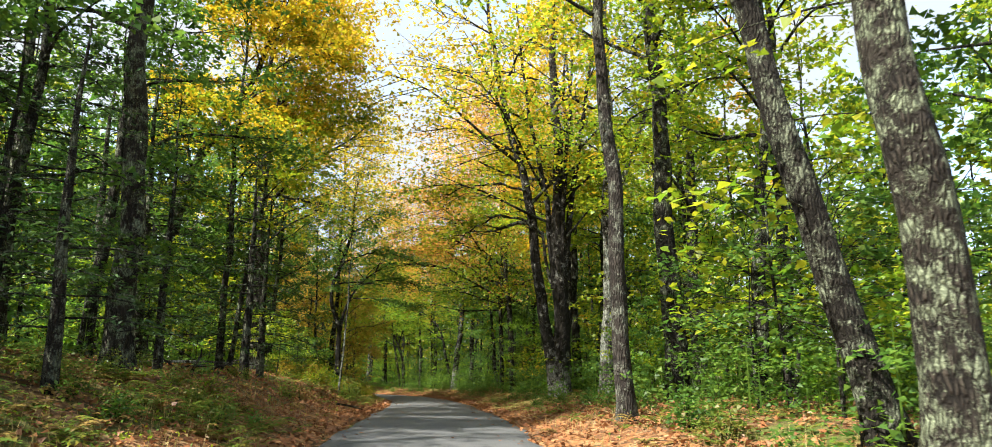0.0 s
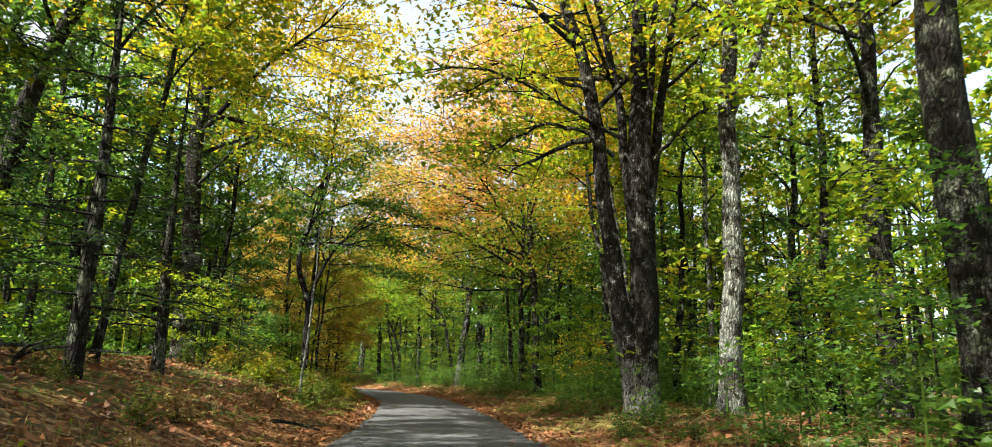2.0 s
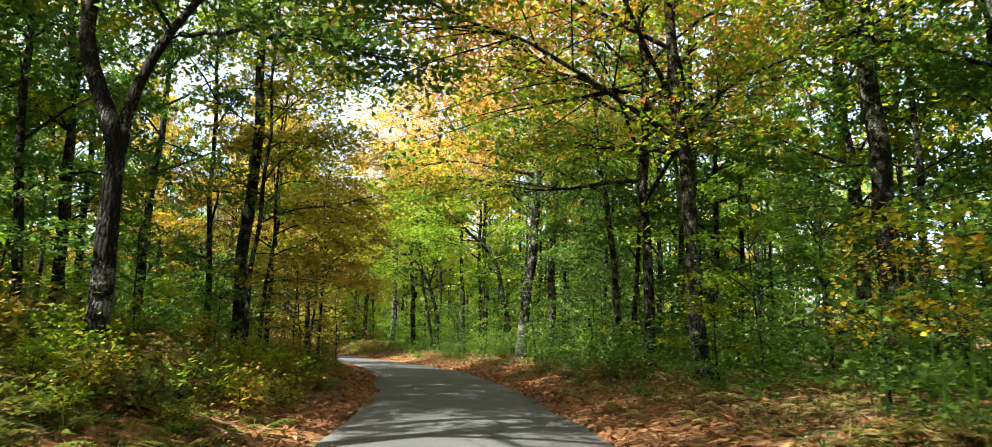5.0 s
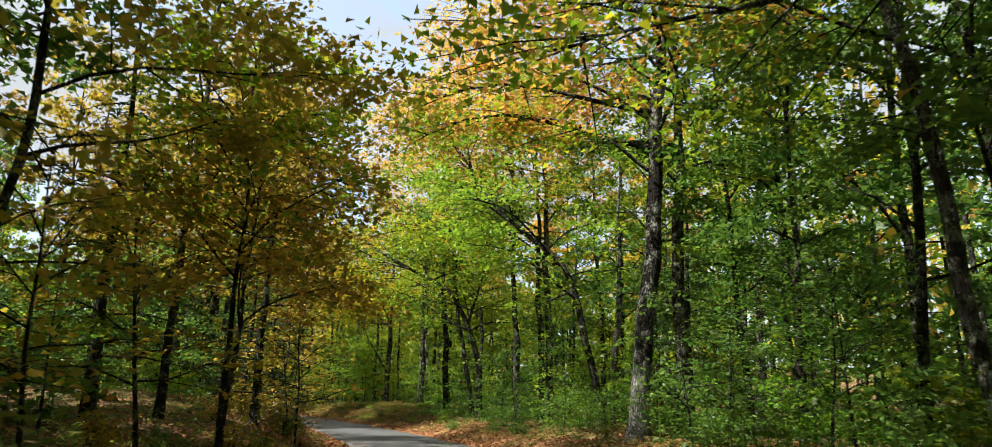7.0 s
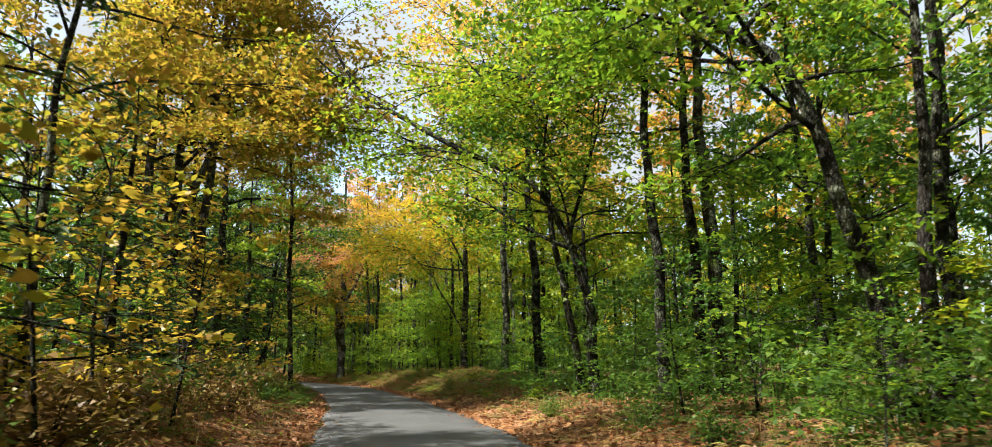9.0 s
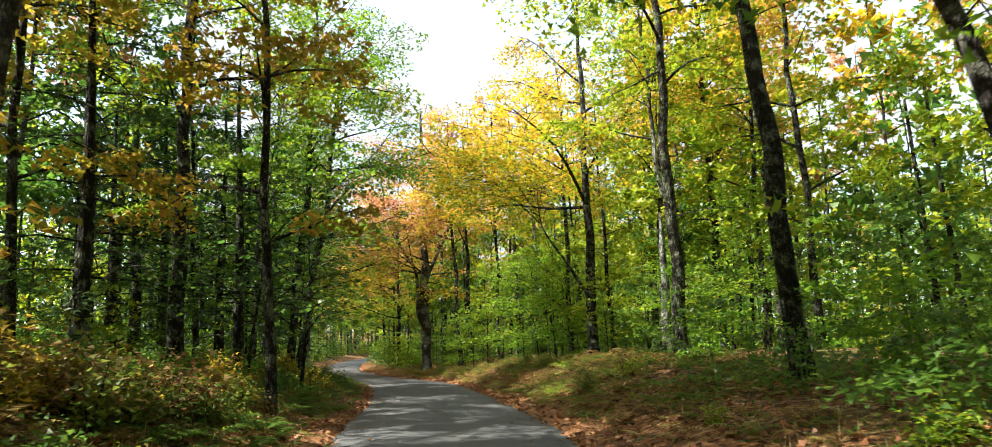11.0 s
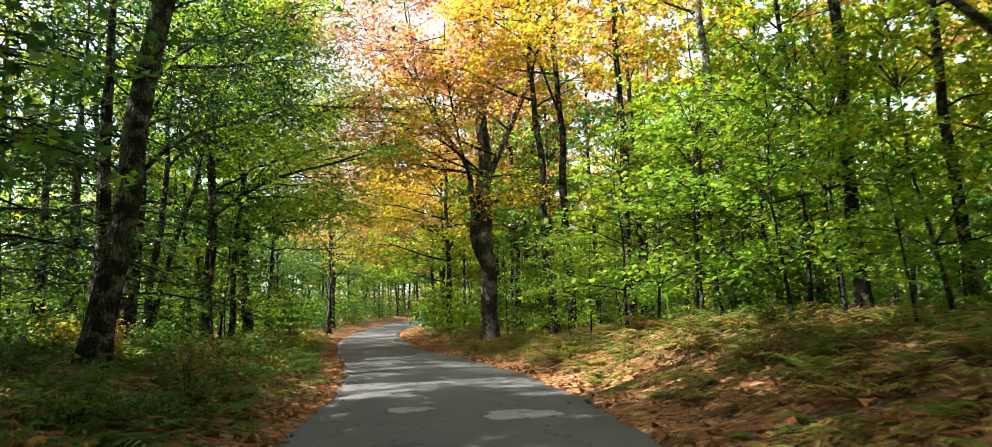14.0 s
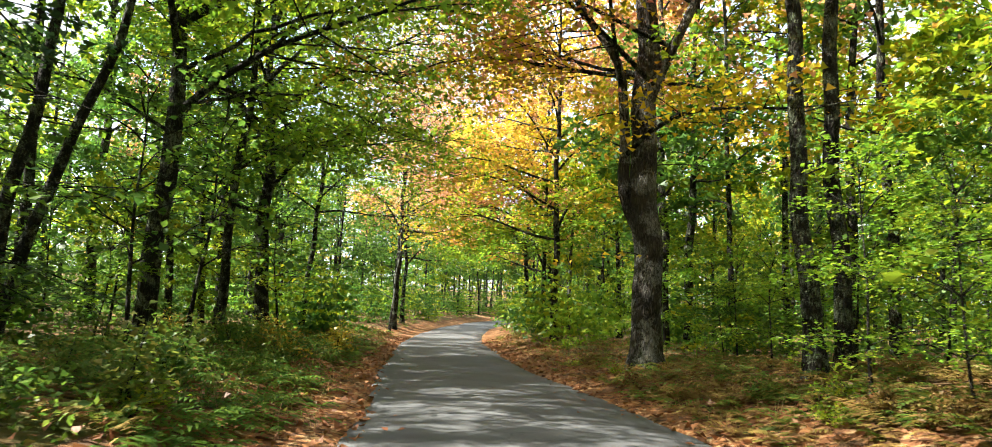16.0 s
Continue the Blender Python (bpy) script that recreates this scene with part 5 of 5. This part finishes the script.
# two tall crowns added left of the road to shade the right bank
for x, y, k in ((-39.8, 101.0, 1.15), (-42.4, 104.6, 1.15)):
    place(MID["green"][0], x, y, 250 * k, k)
for x, y, k in ((-2.4, 82.5, 1.0), (-0.4, 88.0, 1.1), (1.8, 79.6, 1.05), (-3.2, 91.0, 0.95)):
    place(NEAR["yellow_green"][0], x, y, 530 * k, k)
for n in range(16):
    x, y = nr.uniform(-116, -93), nr.uniform(196, 240)
    place(nr.choice(FILL[nr.choice(("yellow", "pink", "yellow_green", "orange", "green"))]), x, y, nr.uniform(0, 360), nr.uniform(0.95, 1.2))

for y0, y1, lo, hi, number, side, kinds in ((95, 142, 20, 40, 16, -1, ("green", "green", "yellow_green")), (5, 46, 22, 40, 12, -1, ("green", "yellow_green", "yellow")), (9, 24, 14, 30, 6, 1, ("yellow_green", "green", "yellow"))):
    for n in range(number):
        k = nr.randrange(int((y0 + 70) * 2), int((y1 + 70) * 2))
        x, y = CL[k] + side * NOR[k] * nr.uniform(lo, hi)
        if all((x - a) ** 2 + (y - c) ** 2 > 6 for a, c in spots):
            spots.append((x, y))
            place(woods_tree(nr.choice(kinds), abs(lateral((x, y))[0][0]), nr.choice), x, y, nr.uniform(0, 360), nr.uniform(0.9, 1.15))
for n in range(14):
    k = nr.randrange(int((40 + 70) * 2), int((64 + 70) * 2))
    x, y = CL[k] - NOR[k] * nr.uniform(11, 30)
    if all((x - a) ** 2 + (y - c) ** 2 > 6 for a, c in spots):
        spots.append((x, y))
        place(woods_tree(nr.choice(("green", "yellow_green", "green")), abs(lateral((x, y))[0][0]), nr.choice), x, y, nr.uniform(0, 360), nr.uniform(0.85, 1.1))
for x, y, k in ((-57.0, 124.0, 1.1), (-61.0, 128.0, 1.15), (-55.5, 118.5, 1.1), (-59.5, 120.5, 1.2), (-47.8, 110.2, 1.0)):
    place(NEAR["yellow_green"][0], x, y, 770 * k, k)
for n in range(26):
    k = nr.randrange(int((96 + 70) * 2), int((132 + 70) * 2))
    x, y = CL[k] + NOR[k] * nr.uniform(13, 34)
    if all((x - a) ** 2 + (y - c) ** 2 > 6 for a, c in spots):
        spots.append((x, y))
        place(woods_tree(nr.choice(("yellow", "pink", "orange", "yellow")), abs(lateral((x, y))[0][0]), nr.choice), x, y, nr.uniform(0, 360), nr.uniform(0.95, 1.2))

# ---- trees that close the road's far end ----
er = random.Random(17)
for n in range(40):
    k = int((133 + 2.4 * n + er.uniform(-1.6, 1.6) + 70) * 2)
    if k >= len(CL) - 2:
        break
    side = -1 if n % 2 else 1
    d = 5.4 + 5.5 * er.random() ** 1.5
    if side < 0 and n < 18 and er.random() < 0.6:
        continue
    x, y = CL[k] + NOR[k] * side * d
    if any((x - a) ** 2 + (y - b) ** 2 < 4 for a, b in HEROES):
        continue
    leaf = er.choice(("green", "yellow_green", "green", "orange")) if side < 0 else er.choice(("orange", "yellow", "yellow_green", "pink"))
    place(er.choice(MID[leaf]), x, y, er.uniform(0, 360), er.uniform(0.85, 1.15))

# ---- woods further off and the low growth under the trees ----
ur = np.random.RandomState(51)


def low_growth(name, leaf, n, y0, y1, lo, hi, tall, size, words, sides=(-1, 1)):
    k = ur.randint(int((y0 + 70) * 2), int((y1 + 70) * 2), n * 2)
    side = ur.choice(sides, n * 2)
    u = side * (lo + (hi - lo) * ur.uniform(size=n * 2) ** 1.2)
    p = CL[k] + NOR[k] * u[:, None] + ur.uniform(-0.5, 0.5, (n * 2, 2))
    p = p[(wave(p[:, 0], p[:, 1], 4.5, 60) > -0.15)][:n]
    p = p[ur.uniform(size=len(p)) < cover(p, lateral(p)[0])]
    z = height(p) + tall * ur.uniform(0.03, 1, len(p)) * (0.55 + 0.45 * wave(p[:, 0], p[:, 1], 2.2, 61))
    g = Geo()
    g.leaves(np.column_stack([p, z]), size, ur, three=size > 0.15, wide=0.3)
    return tagged(new(name, g.mesh(name, LEAF[leaf])), words, "undergrowth", kind="stuff")


low_growth("undergrowth", "green", 20000, -6, 160, 11.0, 34, 0.8, 0.2, "low green undergrowth on the forest floor")
low_growth("low_weeds", "green", 14000, -2, 150, 5.5, 12, 0.5, 0.075, "low green weeds under the trees")
low_growth("ferny_undergrowth", "fern", 22000, -2, 150, 4.0, 11, 0.45, 0.08, "low yellowing ferny growth under the trees")


low_growth("fern_carpet", "fern", 9000, 92, 150, 3.3, 7.5, 0.5, 0.07, "dense green ferns covering the bank", (-1,))
low_growth("green_carpet", "green", 9000, 92, 150, 3.4, 8.0, 0.5, 0.075, "dense green weeds covering the bank", (-1,))
low_growth("bracken_carpet", "bracken", 9000, 0, 150, 3.2, 6.8, 0.36, 0.07, "withered brown bracken along the bank", (1,))
low_growth("mixed_carpet", "bracken", 11000, 0, 95, 3.2, 7.5, 0.38, 0.07, "withered brown ferns along the bank", (-1,))
low_growth("weed_carpet", "yellow_green", 5000, 0, 95, 3.2, 7.0, 0.4, 0.07, "yellowing weeds along the bank", (-1,))
low_growth("green_weeds", "green", 6000, 0, 95, 3.4, 7.5, 0.4, 0.07, "low green weeds along the bank", (1,))


def fern_bed(name, leaf, tufts, y0, y1, lo, hi, seed, words, sides=(-1, 1), tall=1.0):
    """Low arching ferns that cover a bank, past counting."""
    r = np.random.RandomState(seed)
    k = r.randint(int((y0 + 70) * 2), int((y1 + 70) * 2), tufts)
    u = r.choice(sides, tufts) * (lo + (hi - lo) * r.uniform(size=tufts) ** 1.3)
    p = CL[k] + NOR[k] * u[:, None] + r.uniform(-0.4, 0.4, (tufts, 2))
    p = p[wave(p[:, 0], p[:, 1], 5.5, seed) > -0.25]
    p = p[r.uniform(size=len(p)) < 1.25 * cover(p, lateral(p)[0])]
    z = height(p)
    n = 5 * len(p)
    foot = np.repeat(np.column_stack([p, z]), 5, 0)
    az = r.uniform(0, 6.28, n)
    L = tall * r.uniform(0.3, 0.62, n) * np.repeat(r.uniform(0.7, 1.15, len(p)), 5)
    out = np.column_stack([np.cos(az), np.sin(az), 0 * az])
    side = np.column_stack([-np.sin(az), np.cos(az), 0 * az])
    rise = r.uniform(0.7, 1.05, n)
    tri = []
    for a in np.linspace(0.2, 0.98, 8):
        s = foot + out * (L * a * 0.85)[:, None]
        s[:, 2] += L * (rise * a - 0.72 * a ** 2)
        w = 0.2 * L * (np.sin(min(a * 1.05, 1.0) * 3.0) + 0.12)
        for sgn in (-1, 1):
            tip = s + side * (sgn * w)[:, None] + out * (0.4 * w)[:, None]
            tip[:, 2] -= 0.25 * w
            tri.append(np.stack([s - out * 0.028, s + out * 0.028, tip], 1))
    tri = np.concatenate(tri)
    g = Geo()
    g.add(tri.reshape(-1, 3), np.arange(3 * len(tri)).reshape(-1, 3))
    tagged(new(name, g.mesh(name, LEAF[leaf])), words, "ferns", kind="stuff")


fern_bed("green_fern_bed", "fern", 1500, 0, 150, 3.1, 8.5, 101, "olive green ferns covering the banks")
fern_bed("brown_fern_bed", "bracken", 1300, 0, 150, 3.0, 7.5, 102, "withered brown ferns covering the banks")
fern_bed("fresh_fern_bed", "green", 1500, 88, 140, 3.1, 8.5, 103, "fresh green ferns covering the bank", (-1,), 1.35)
fern_bed("yellow_fern_bed", "straw", 520, 26, 92, 3.0, 6.5, 104, "straw-yellow ferns and grass covering the bank", (1,))
fern_bed("bank_fern_bed", "fern", 700, 92, 130, 3.0, 8.0, 105, "olive green ferns covering the raised bank", (1,), 1.2)
fern_bed("rusty_fern_bed", "bracken", 700, 92, 130, 2.9, 7.5, 106, "rusty brown ferns covering the raised bank", (1,), 1.2)
fern_bed("olive_fern_bed", "fern", 420, 2, 17, 3.1, 8.0, 107, "olive ferns among fallen leaves on the bank", (-1,), 1.2)
fern_bed("mixed_fern_bed", "fern", 480, 33, 60, 3.0, 7.5, 108, "yellowing ferns covering the bank", (-1,), 1.15)

# broad-leaved plants and single ferns that stand out of the beds
pr = random.Random(207)
for count, s0, s1, side, lo, hi, kinds, scale in (
        (30, 5, 24, -1, 3.4, 8.0, ("fern", "green", "bracken", "fern"), 0.62),
        (26, 96, 122, -1, 3.6, 7.5, ("golden", "yellow_green", "green", "yellow_green", "bracken"), 0.7),
        (22, 99, 124, 1, 3.4, 7.5, ("yellow_green", "fern", "fern", "bracken"), 0.6)):
    for n in range(count):
        k = pr.randrange(int((s0 + 70) * 2), int((s1 + 70) * 2))
        x, y = CL[k] + NOR[k] * side * (lo + (hi - lo) * pr.random())
        place(pr.choice(BUSH[pr.choice(kinds)]), x, y, pr.uniform(0, 360), scale * pr.uniform(0.75, 1.25))
for n in range(44):
    k = pr.randrange(int((98 + 70) * 2), int((126 + 70) * 2))
    x, y = CL[k] + NOR[k] * pr.uniform(3.2, 7.5)
    place(pr.choice(FERN[pr.choice(("fern", "straw", "fern", "bracken"))]), x, y, pr.uniform(0, 360), pr.uniform(0.8, 1.4))


def thicket(name, leaf, share, seed, words, lo=14, hi=46, leaves=150, size=0.22, y1=190, y0=0, sides=(-1, 1)):
    """Young growth between the trunks: layered flat sprays on thin stems, past counting."""
    r = np.random.RandomState(seed)
    g = Geo()
    n = 0
    while n < share:
        k = r.randint(int((y0 + 70) * 2), int((y1 + 70) * 2))
        side = r.choice(sides)
        c = CL[k] + NOR[k] * side * (lo + (hi - lo) * r.uniform() ** 1.2)
        u = lateral(c)[0][0]
        n += 1
        if abs(u) < lo - 0.5 or not in_reach(c[0], c[1], u) or (side < 0 and y0 == 0 and 84 < c[1] < 136 and r.uniform() < 0.4):
            continue
        if side < 0 and c[1] < 36 and abs(u) < 9:
            continue
        H = r.uniform(3.5, 8.0) if lo > 20 else r.uniform(1.8, 5.0) if lo > 10 else r.uniform(1.2, 4.2) if lo > 6 else r.uniform(0.5, 1.8)
        z0 = gz(*c)
        twig_list = []
        for j in range(r.randint(8, 13)):
            az, L = r.uniform(0, 6.28), r.uniform(0.6, 1.7) * (0.6 + 0.1 * H)
            twig_list.append((np.array([c[0], c[1], z0 + H * r.uniform(0.06, 1.0)]), np.array([np.cos(az), np.sin(az), r.uniform(-0.1, 0.25)]) * L))
        g.leaves(sprays(r, twig_list, leaves, 0.12), size, r, three=True, tilt=0.42)
        g.add(np.array([[c[0] - 0.02, c[1], z0], [c[0] + 0.02, c[1], z0], [c[0], c[1], z0 + H]]), np.arange(3).reshape(1, 3))
    tagged(new(name, g.mesh(name, LEAF[leaf])), words, "undergrowth", kind="stuff")


thicket("green_thicket", "green", 400, 81, "tall green leafy growth between the forest trunks")
thicket("bright_thicket", "bright", 190, 82, "tall bright green growth between the forest trunks")
thicket("yellow_thicket", "yellow_green", 130, 83, "tall yellow-green growth between the forest trunks")
thicket("green_far_growth", "green", 620, 87, "green growth closing the woods further off", 26, 62, 130, 0.36, 215)
thicket("yellow_far_growth", "yellow_green", 260, 88, "yellow-green growth closing the woods further off", 26, 62, 130, 0.36, 215)
thicket("dense_far_growth", "green", 330, 89, "dense green growth behind the roadside trees", 15, 40, 170, 0.25, 215, 118, (-1,))
thicket("green_understorey", "green", 280, 84, "layered green young growth at the edge of the woods", 7.2, 17, 330, 0.135, 145)
thicket("bright_understorey", "bright", 130, 85, "layered bright green young growth at the edge of the woods", 7.0, 15, 330, 0.135, 145)
thicket("yellow_understorey", "yellow_green", 45, 86, "layered yellow-green young growth at the edge of the woods", 7.0, 16, 330, 0.135, 145)


thicket("low_understorey", "green", 230, 94, "low leafy green growth along the edge of the woods", 4.9, 9.5, 170, 0.1, 96, 7, (1,))


def roadside_thicket(name, leaf, share, seed, words):
    """Leafy young growth down to the ground on both sides of the road's far end."""
    r = np.random.RandomState(seed)
    g = Geo()
    for n in range(share):
        k = r.randint(int((136 + 70) * 2), int((222 + 70) * 2))
        c = CL[k] + NOR[k] * r.choice([-1, 1]) * (4.3 + 7 * r.uniform() ** 1.4)
        H, w = r.uniform(1.0, 4.2), r.uniform(0.8, 1.7)
        q = r.normal(size=(230, 3))
        q /= np.linalg.norm(q, axis=1)[:, None]
        q *= r.uniform(0.2, 1.0, (230, 1)) ** 0.5 * np.array([w, w, H * 0.52])
        q[:, 2] = np.round(q[:, 2] / 0.4) * 0.4 + r.normal(size=230) * 0.06
        g.leaves(q + np.array([c[0], c[1], gz(*c) + H * 0.5]), 0.2, r, three=True)
    tagged(new(name, g.mesh(name, LEAF[leaf])), words, "undergrowth", kind="stuff")


roadside_thicket("green_roadside_growth", "green", 110, 91, "green leafy growth along the far road")
roadside_thicket("bright_roadside_growth", "bright", 80, 92, "bright green leafy growth along the far road")
roadside_thicket("yellow_roadside_growth", "yellow_green", 45, 93, "yellow-green leafy growth along the far road")


def far_woods(name, leaf, share, seed, words):
    r = np.random.RandomState(seed)
    g, t = Geo(), Geo()
    n = 0
    while n < share:
        k = r.randint(60, len(CL))
        side = r.choice([-1, 1])
        d = 24 + 75 * r.uniform() ** 1.2
        c = CL[k] + NOR[k] * side * d
        if r.uniform() < 0.22:
            c = np.array([r.uniform(-125, -45), r.uniform(225, 290)])
        if abs(lateral(c)[0][0]) < 20 or not in_reach(c[0], c[1], 99) or (c[0] > 10 and c[1] < 45 and r.uniform() < 0.3):
            continue
        n += 1
        H, w = r.uniform(17, 23), r.uniform(2.8, 4.4)
        z = gz(*c)
        twig_list = []
        for j in range(26):
            az, f = r.uniform(0, 6.28), r.uniform(0.12, 1.0)
            L = w * (0.35 + 0.85 * math.sin(3.0 * f ** 0.8)) * r.uniform(0.7, 1.2)
            twig_list.append((np.array([c[0], c[1], z + H * f]), np.array([np.cos(az), np.sin(az), 0.25]) * L))
        g.leaves(sprays(r, twig_list, 290, 0.45), 0.52, r, three=True)
        lean_by = r.uniform(-0.6, 0.6, 2)
        t.tube(np.array([[c[0], c[1], z - 0.3], [c[0] + lean_by[0], c[1] + lean_by[1], z + H * 0.7]]), np.array([0.17, 0.07]), 5)
    tagged(new(name, g.mesh(name, LEAF[leaf])), words, "woods", kind="stuff")
    tagged(new(name + "_trunks", t.mesh(name + "_trunks", BARK["dark"], True)), "dark trunks of the distant woods", "woods", kind="stuff")


far_woods("far_green_woods", "green", 330, 71, "distant green woods behind the nearer trees")
far_woods("far_yellow_woods", "yellow_green", 260, 72, "distant yellow-green woods behind the nearer trees")
far_woods("far_orange_woods", "orange", 80, 73, "distant orange woods behind the nearer trees")

for group in (BEECH, *LOBED.values(), *NEAR.values(), *MID.values(), *FILL.values(), *SAP.values(), *BUSH.values(), *FERN.values(), [*HEM]):
    for ob in group:
        if ob not in used:
            for o in (*ob.children_recursive, ob):
                bpy.data.objects.remove(o)


# ---- worn patches in the asphalt ----
def asphalt_patch(x, y, rx_, ry_, turn, seed):
    rng = np.random.RandomState(seed)
    n = 28
    a = np.arange(n) * 2 * np.pi / n
    r = 1 + 0.14 * np.sin(3 * a + seed) + 0.08 * np.sin(7 * a + 2 * seed) + rng.uniform(-0.06, 0.06, n)
    k = int(lateral((x, y))[1][0])
    u = float(lateral((x, y))[0][0])
    z0 = RZ[k] + 0.05 * (1 - (u / HALF) ** 2)
    bm = bmesh.new()
    rings = []
    for f, z in ((1.0, -0.012), (0.96, 0.012), (0.6, 0.018)):
        rings.append([bm.verts.new((rx_ * f * q * np.cos(t), ry_ * f * q * np.sin(t), z)) for q, t in zip(r, a)])
    mid = bm.verts.new((0, 0, 0.019))
    for p, q in zip(rings, rings[1:]):
        for i in range(n):
            bm.faces.new((p[i], p[(i + 1) % n], q[(i + 1) % n], q[i]))
    for i in range(n):
        bm.faces.new((rings[-1][i], rings[-1][(i + 1) % n], mid))
    me = bpy.data.meshes.new("asphalt_patch")
    bm.to_mesh(me)
    bm.free()
    me.materials.append(PATCH)
    ob = new("asphalt_patch", me)
    ob.matrix_basis = pose(x, y, z0, 0, 0, turn)
    return tagged(ob, "pale worn repair patch in the grey asphalt", "road patch", "patches in the road")


asphalt_patch(-32.1, 112.0, 0.36, 0.34, 30, 1)
asphalt_patch(-30.25, 112.0, 0.55, 0.5, 30, 2)


# ---- dead branches lying on the bank ----
def fallen_branch(a, c, thick, seed, bark="grey"):
    """A bare branch from a to c, with two side twigs."""
    rng = np.random.RandomState(seed)
    a, c = np.array(a, float), np.array(c, float)
    tt = np.linspace(0, 1, 9)
    g = Geo()
    p = a + np.outer(tt, c - a)
    p = p + np.column_stack([0.05 * np.sin(5 * tt + seed), 0.05 * np.cos(4 * tt + seed), 0.07 * np.sin(3.1 * tt)])
    g.tube(p, thick * (1 - 0.7 * tt), 7, 0.05, rng)
    for f in (0.35, 0.6):
        s0 = p[int(f * 8)]
        e = s0 + (c - a) * rng.uniform(0.15, 0.3) + rng.normal(size=3) * np.array([0.3, 0.3, 0.2])
        g.tube(np.linspace(s0, e, 4), np.linspace(thick * 0.4, thick * 0.12, 4), 5)
    return tagged(new("fallen_branch", g.mesh("fallen_branch", BARK[bark], True)), "bare grey dead branch lying on the leafy bank", "branch", "dead branches on the bank")


fr2 = np.random.RandomState(9)
for n in range(11):
    x, y = -9.6 + fr2.normal() * 1.0, 21.0 + fr2.normal() * 1.4
    az, L = fr2.uniform(0, 6.28), fr2.uniform(0.9, 2.2)
    ex, ey = x + L * np.cos(az), y + L * np.sin(az)
    fallen_branch((x, y, gz(x, y) + 0.02), (ex, ey, gz(ex, ey) + fr2.uniform(0.1, 0.8)), fr2.uniform(0.02, 0.05), 20 + n)
fallen_branch((-10.0, 20.3, gz(-10.0, 20.3) + 0.1), (-7.4, 24.0, gz(-7.4, 24.0) + 0.55), 0.05, 51, "pale")
fallen_branch((-6.0, 27.6, gz(-6.0, 27.6) + 0.04), (-4.9, 28.0, gz(-4.9, 28.0) + 0.06), 0.05, 52, "dark")


def cut_log(x, y, length, thick, turn):
    """A short sawn log, its end paler than its bark."""
    log = tagged(new("cut_log"), "short dark mossy log lying on the leafy bank", "log")
    log.matrix_basis = pose(x, y, gz(x, y) + 0.45 * thick, 0, 0, turn)
    rng = np.random.RandomState(77)
    g = Geo()
    g.tube(np.column_stack([np.linspace(-0.5, 0.5, 7) * length, np.zeros(7), np.zeros(7)]), 0.5 * thick * (1 + 0.04 * rng.normal(size=7)), 14, 0.04, rng)
    part("bark", g.mesh("bark", BARK["dark"], True), log)
    for sgn in (-1, 1):
        a = np.arange(14) * 2 * np.pi / 14
        rim = np.column_stack([np.full(14, sgn * 0.5 * length), 0.49 * thick * np.cos(a), 0.49 * thick * np.sin(a)])
        g = Geo()
        g.add(rim, np.arange(14).reshape(1, 14))
        part("cut_end", g.mesh("cut_end", BARK["grey"]), log, "grey sawn end")


cut_log(-8.35, 41.3, 0.55, 0.26, 35)
cut_log(-8.05, 41.75, 0.5, 0.22, 70)
